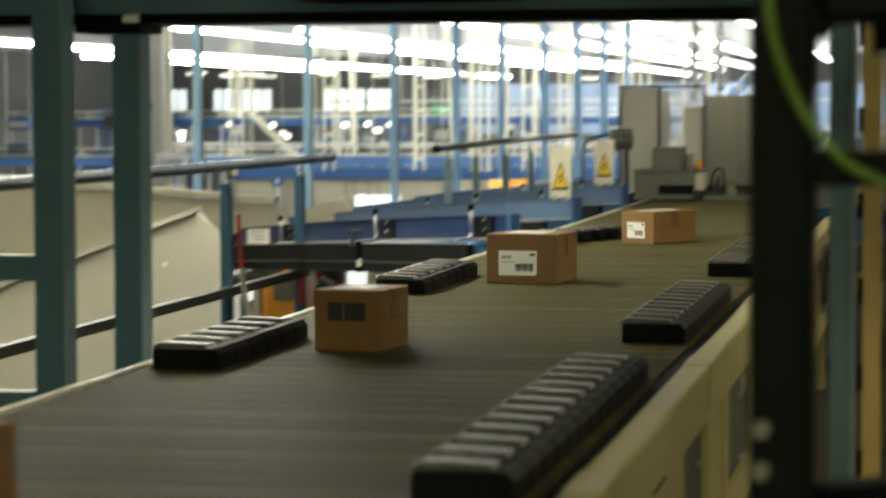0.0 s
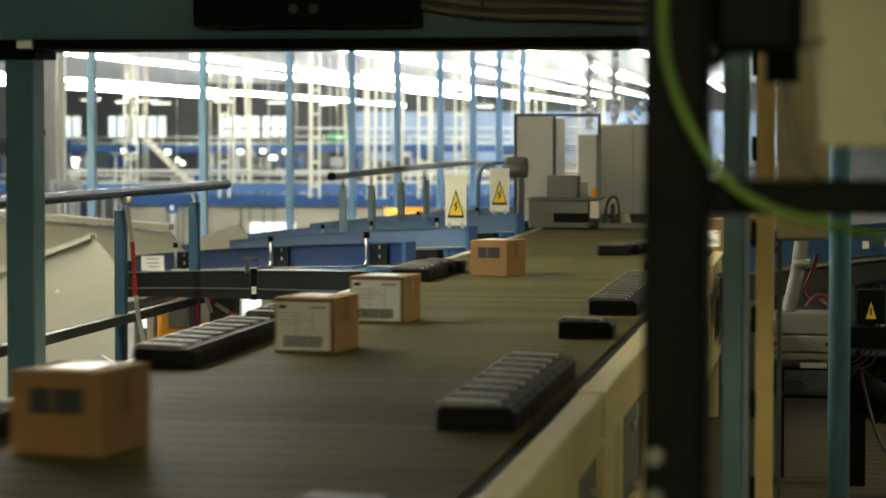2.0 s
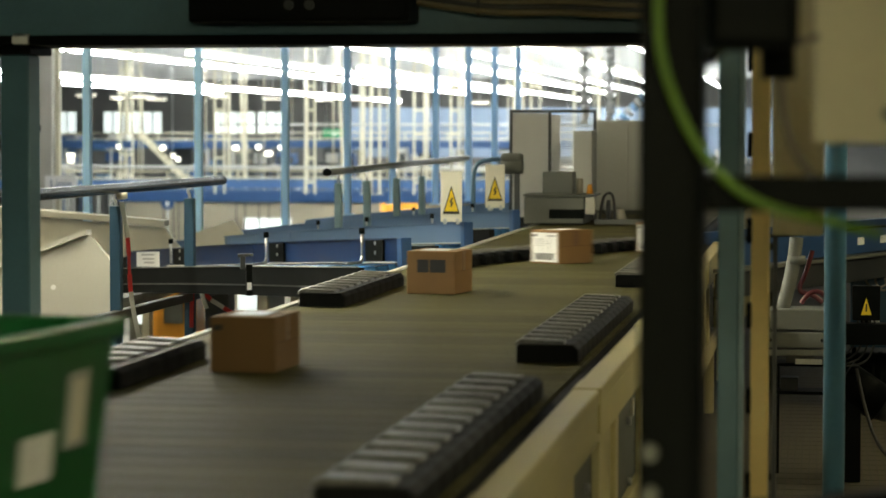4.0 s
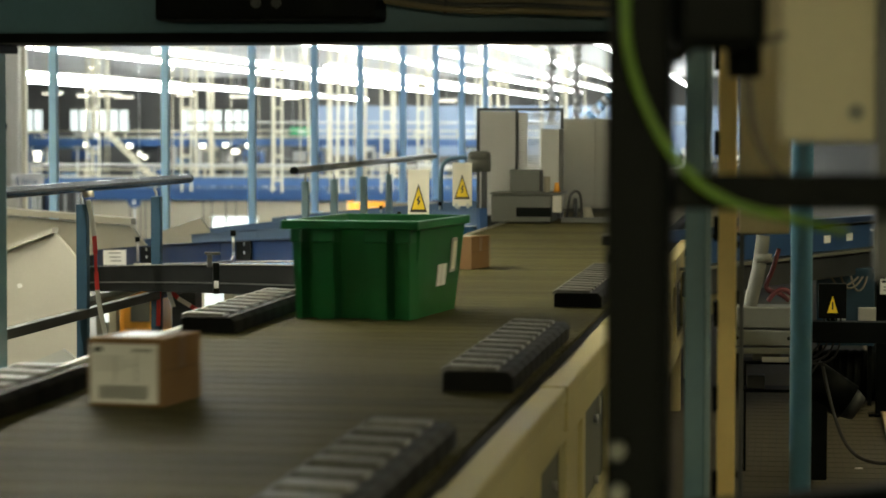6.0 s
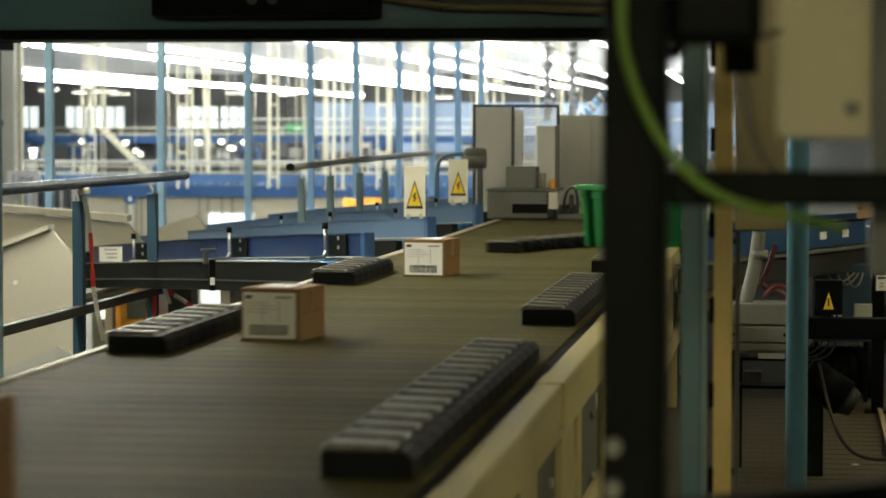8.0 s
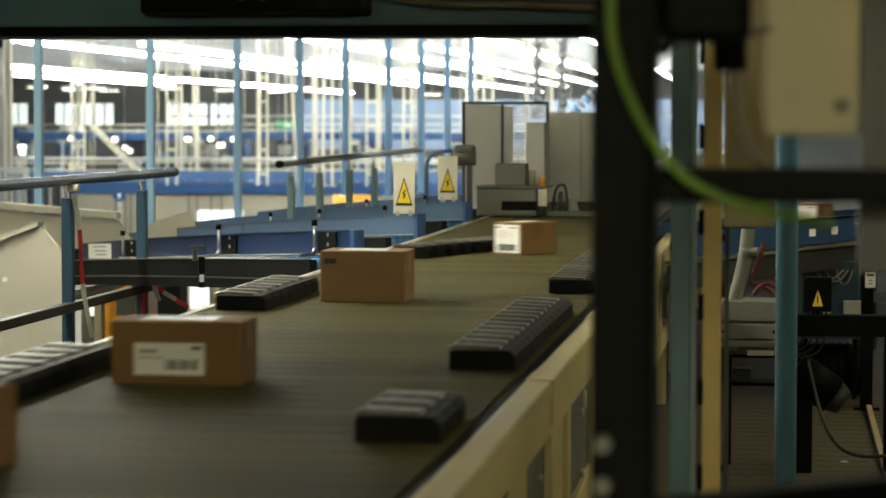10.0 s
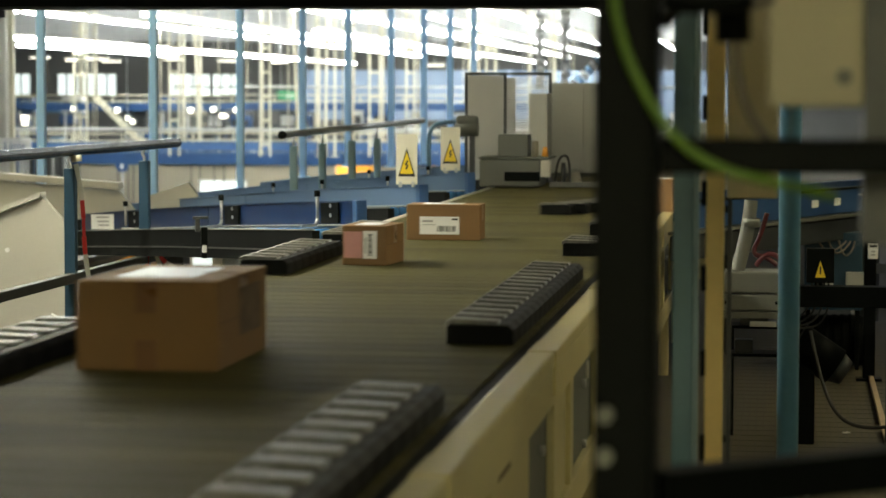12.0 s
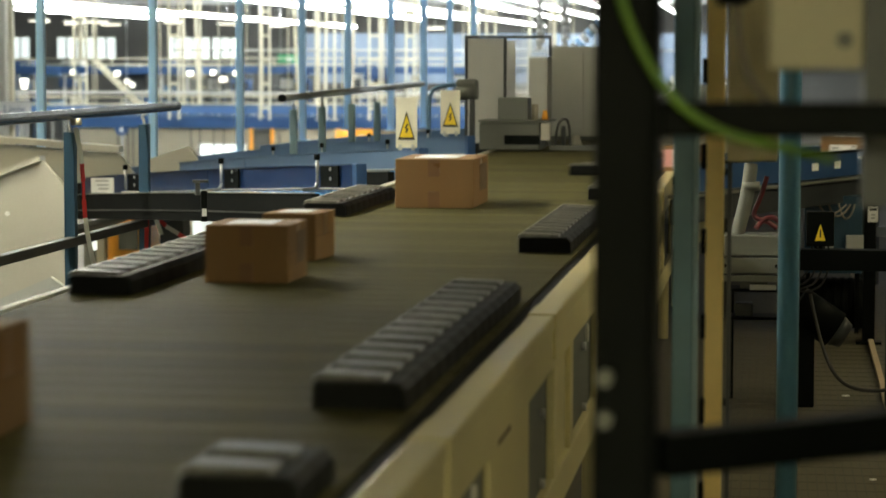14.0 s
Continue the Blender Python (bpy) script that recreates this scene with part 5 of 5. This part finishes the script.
    u = thing("control_shelf", "dark shelf with small switch boxes under the drive", "shelf", pose(-0.16, 9.75, 0))
    for z in (0.33, 0.44):
        part("board", boxed(0.0, 0.24, 0, 0.16, z, z + 0.012, bevel=0.003), BLACK, u)
    part("switch_box", boxed(0.04, 0.15, 0.01, 0.1, 0.453, 0.495, bevel=0.004), GREY_D, u)
    part("switch_box", boxed(0.02, 0.09, 0.01, 0.1, 0.343, 0.395, bevel=0.004), DARK, u)
    for x in (0.0, 0.225):
        part("leg", boxed(x, x + 0.015, 0.14, 0.16, 0.0, 0.44), BLACK, u)
    p = thing("wooden_stick", "thin pale wooden stick lying on the floor", "stick", pose(0.455, 9.9, 0.0, 0, 0, -0.5))
    part("stick", boxed(-0.013, 0.013, -0.9, 6.2, 0.004, 0.024, bevel=0.003), WOOD, p)
    for x, y, s in ((0.24, 9.3, 0.016), (0.30, 10.0, 0.01), (0.12, 8.4, 0.008), (0.33, 8.0, 0.007)):
        q = thing("paper_scrap", "small torn scrap of pale paper on the floor", "paper scrap", pose(x, y, 0.0, 0, 0, 40))
        part("scrap", boxed(-s, s * 1.6, -s, s, 0.004, 0.008), WHITE, q)
    z = thing("ribbed_duct", "dark ribbed round duct lying under the conveyor", "duct", pose(0.32, 12.5, 0.135))
    for k in range(9):
        part("ring", rodded((-0.18 + 0.04 * k, 0, 0), (-0.158 + 0.04 * k, 0, 0), 0.129, seg=24), BLACK, z)
    part("core", rodded((-0.18, 0, 0), (0.18, 0, 0), 0.125, seg=24), BLACK, z)
    n = thing("floor_cable", "black cable sagging onto the floor", "cable", pose(0, 0, 0))
    cable("cable", [(0.15, 9.6, 0.45), (0.18, 9.6, 0.3), (0.24, 9.5, 0.14), (0.34, 9.4, 0.10), (0.50, 9.4, 0.12), (0.7, 9.5, 0.2)], 0.007, CABLE_K, n)


lane_post()
drive_unit()


def right_posts():
    t = thing("steel_post", "grey-blue slotted steel post beside the sorter", "post", pose(-0.172, 5.0, 0))
    part("post", boxed(-0.024, 0.017, -0.03, 0.03, 0, 2.6, bevel=0.003), TEAL, t)
    part("edge_strip", boxed(0.0175, 0.027, -0.032, 0.02, 0, 2.6), TEAL_L, t)
    for k in range(7):
        part("clip", boxed(0.032, 0.042, -0.03, 0.0, 0.45 + 0.17 * k, 0.50 + 0.17 * k, bevel=0.002), BLACK, t)
    t = thing("yellow_post", "cream-yellow steel post beside the sorter", "post", pose(-0.118, 5.3, 0))
    part("post", boxed(-0.021, 0.017, -0.03, 0.03, 0, 2.6, bevel=0.003), YELLOW, t)
    for z in (0.62, 1.11, 1.2):
        part("screw", rodded((0.018, -0.01, z), (0.024, -0.01, z), 0.008, seg=8), BLACK, t)
    t = thing("wall_box", "cream metal distribution box on a strut", "distribution box", pose(-0.045, 5.6, 0))
    part("body", boxed(-0.056, 0.056, 0, 0.12, 1.12, 1.75, bevel=0.004), CREAM_D, t)
    part("strut", boxed(-0.056, -0.046, 0.121, 0.15, 0, 1.75), DARK, t)
    t = thing("blue_tube_post", "round steel-blue tube post beside the sorter", "post", pose(0.045, 6.5, 0))
    part("tube", rodded((0, 0, 0), (0, 0, 2.6), 0.028, seg=20), TUBE_B, t)
    part("base_plate", boxed(-0.08, 0.08, -0.08, 0.08, 0.0, 0.012), TUBE_B, t)


right_posts()


# ---------------------------------------------------------------- near steel frame
def near_frame():
    top = EYE + 0.214
    t = thing("support_gantry", "grey-blue steel gantry across the sorter", "gantry")
    part("beam", boxed(-2.6, 0.5, 6.06, 6.16, top + 0.026, top + 0.34, bevel=0.004), TEAL, t)
    part("flange", boxed(-2.6, 0.5, 6.0, 6.22, top, top + 0.025, bevel=0.003), BLACK, t, "black lower flange")
    part("post", boxed(-2.043, -1.968, 6.05, 6.14, 0, top - 0.022, bevel=0.004), TEAL, t)
    part("head_plate", boxed(-2.13, -1.955, 6.02, 6.2, top - 0.020, top - 0.001, bevel=0.002), BLACK, t)
    part("bolt", rodded((-1.99, 6.0, top + 0.015), (-1.95, 6.0, top + 0.015), 0.014, seg=8), STEEL, t)
    part("clip", boxed(-1.99, -1.95, 5.985, 5.999, top + 0.004, top + 0.022), WHITE, t)
    part("post", boxed(-2.048, -1.972, 5.49, 5.57, 0, top + 0.33, bevel=0.004), TEAL, t)
    part("post", boxed(0.35, 0.45, 6.05, 6.15, 0, top - 0.001, bevel=0.004), TEAL, t)
    for z in (0.36, 0.66, 0.98):
        part("side_rail", boxed(-3.0, -2.05, 5.51, 5.55, z - 0.03, z + 0.03, bevel=0.004), TEAL, t)
    m = thing("line_scanner", "black line scanner hanging on the gantry", "scanner", pose(-1.24, 5.93, 0))
    part("housing", boxed(-0.27, 0.27, -0.06, 0.11, top + 0.05, top + 0.25, bevel=0.008), BLACK, m)
    part("lens", rodded((-0.02, -0.062, top + 0.09), (-0.02, -0.07, top + 0.09), 0.012, seg=12), DARK, m)
    part("lens", rodded((0.03, -0.062, top + 0.09), (0.03, -0.07, top + 0.09), 0.012, seg=12), DARK, m)
    part("bracket", boxed(-0.33, -0.272, 0.0, 0.12, top + 0.14, top + 0.18), BLACK, m)
    c = thing("cable_bundle", "brown and black cable bundle along the gantry", "cables", pose(0, 5.95, 0))
    for k in range(4):
        cable("cable", [(-0.96, 0, top + 0.135 - 0.012 * k), (-0.8, -0.01 * k, top + 0.105 - 0.012 * k), (-0.62, 0, top + 0.115 - 0.014 * k), (-0.5, -0.01 * k, top + 0.10 - 0.012 * k), (-0.3, 0, top + 0.09 - 0.01 * k), (0.2, 0, top + 0.1)], 0.008, (CABLE_K, BEIGE_D, CABLE_K, BEIGE_D)[k], c)
    part("tie", rodded((-0.81, -0.02, top + 0.065), (-0.81, -0.02, top + 0.12), 0.005, seg=6), CABLE_K, c)
    part("tray", boxed(-0.75, -0.45, -0.02, 0.1, top + 0.118, top + 0.16, bevel=0.004), DARK, c)

    k = thing("black_post", "black lacquered steel post with bolts beside the sorter", "post")
    part("post", boxed(-0.176, -0.118, 2.47, 2.53, 0, 2.4, bevel=0.003), BLACK, k)
    part("side_plate", boxed(-0.119, -0.112, 2.45, 2.55, 0, 2.4, bevel=0.002), BLACK, k)
    part("arm", boxed(-0.111, 0.42, 2.48, 2.52, EYE - 0.078, EYE - 0.043, bevel=0.003), BLACK, k)
    part("upper_arm", boxed(-0.111, -0.02, 2.48, 2.52, EYE + 0.081, EYE + 0.20, bevel=0.012), BLACK, k)
    part("gusset", bar((-0.112, 2.5, EYE + 0.070), (-0.098, 2.5, EYE + 0.086), 0.02, 0.016), BLACK, k)
    part("lower_arm", bar((-0.112, 2.47, 0.955), (0.42, 2.90, 0.958), 0.045, 0.042, 0.003), BLACK, k)
    for z in (1.032, 0.990):
        part("bolt", rodded((-0.163, 2.452, z), (-0.163, 2.47, z), 0.0085, seg=12), GREY_M, k)
    g = thing("earth_cable", "green and yellow earth cable looped round the black post", "cable")
    cable("cable", [(-0.15, 2.42, EYE + 0.32), (-0.157, 2.42, EYE + 0.12), (-0.150, 2.42, EYE + 0.06), (-0.125, 2.42, EYE + 0.0), (-0.09, 2.42, EYE - 0.048), (-0.045, 2.42, EYE - 0.074), (0.005, 2.42, EYE - 0.084), (0.06, 2.5, EYE - 0.10)], 0.0048, CABLE_G, g)
    b = thing("control_box", "cream control box beside the black post", "control box", pose(0.045, 2.70, EYE))
    part("body", boxed(-0.052, 0.05, 0, 0.08, -0.012, 0.24, bevel=0.005), CREAM_D, b)
    part("knob", rodded((0.030, -0.012, 0.020), (0.030, 0.0, 0.020), 0.009, seg=12), GREY_M, b)
    part("bracket", boxed(0.051, 0.10, 0.02, 0.06, -0.16, 0.2), DARK, b)
    s = thing("hanging_cable", "dark cable and plug hanging beside the control box", "cable")
    cable("cable", [(-0.045, 2.60, EYE + 0.2), (-0.04, 2.60, EYE + 0.08), (-0.035, 2.60, EYE + 0.0), (-0.01, 2.60, EYE - 0.045), (0.03, 2.60, EYE - 0.065), (0.12, 2.6, EYE - 0.07)], 0.004, CABLE_W, s)
    cable("cable", [(-0.10, 2.60, EYE + 0.2), (-0.085, 2.60, EYE + 0.12), (-0.05, 2.60, EYE + 0.08), (0.0, 2.6, EYE + 0.1)], 0.004, CABLE_W, s)
    part("plug", rodded((-0.042, 2.60, EYE + 0.055), (-0.045, 2.60, EYE + 0.15), 0.018, seg=14), BLACK, s)


near_frame()


# ---------------------------------------------------------------- movement
def motions():
    # every row lies on a whole thirtieth of a second, so that steady travel stays steady
    walk(BELT, [(t, pose(0, SPEED * t, 0)) for t in (0, 3.5, 7, 10.5, 14)])
    for ob, s, x0, left in SHOES:
        td = (DIVERT_Y - s) / SPEED
        if left and td < 14:
            te = td + (BELT_R - 0.094 - x0) / DIVERT / SPEED
            rows = [(0.0, x0 + max(0, min(-td, te - td)) * DIVERT * SPEED)]
            for t in (td, te):
                if 0 < t < 14:
                    rows += [(max(t - 0.1, rows[-1][0] + 0.034), None), (t + 0.1, None)]
            rows.append((14.0, None))
            out = []
            for t, _ in rows:
                t = round(t * 30) / 30
                if 0 <= t <= 14 and (not out or t > out[-1][0] + 0.03):
                    out.append((t, pose(x0 + max(0, min(t - td, te - td)) * DIVERT * SPEED, s, BELT_Z + 0.002)))
            walk(ob, out)
    drive = ((0.0, 2.0), (9.0, 2.0), (11.0, -6.0), (12.5, -15.3), (13.0, -16.95), (13.3, -17.7), (13.6, -18.2), (14.0, -18.7))
    walk(TRUCK, [(t, pose(x, 90, LOW_Z)) for t, x in drive])
    for ob, s, x0, turn in GOODS:
        out = []
        marks = [(y - s) / SPEED for y in (9.5, 9.8, 10.1, 10.5, 12.0, 13.2, 13.5)]
        for t in sorted({*[float(q) for q in range(15)], *[round(q * 30) / 30 for q in marks if 0 < q < 14]}):
            y = s + SPEED * t
            a = np.interp(y, (9.5, 9.8, 10.1, 10.5, 12.0, 13.2), (0, -10, -26, -36, -28, -20)) + turn * (1.0 if y < 10 else 0.4)
            out.append((t, pose(x0 + max(0, y - DIVERT_Y) * DIVERT + min(0.3, max(0, y - 12.0) * 0.2), y, BELT_Z, 0, 0, float(a))))
        walk(ob, out)


motions()
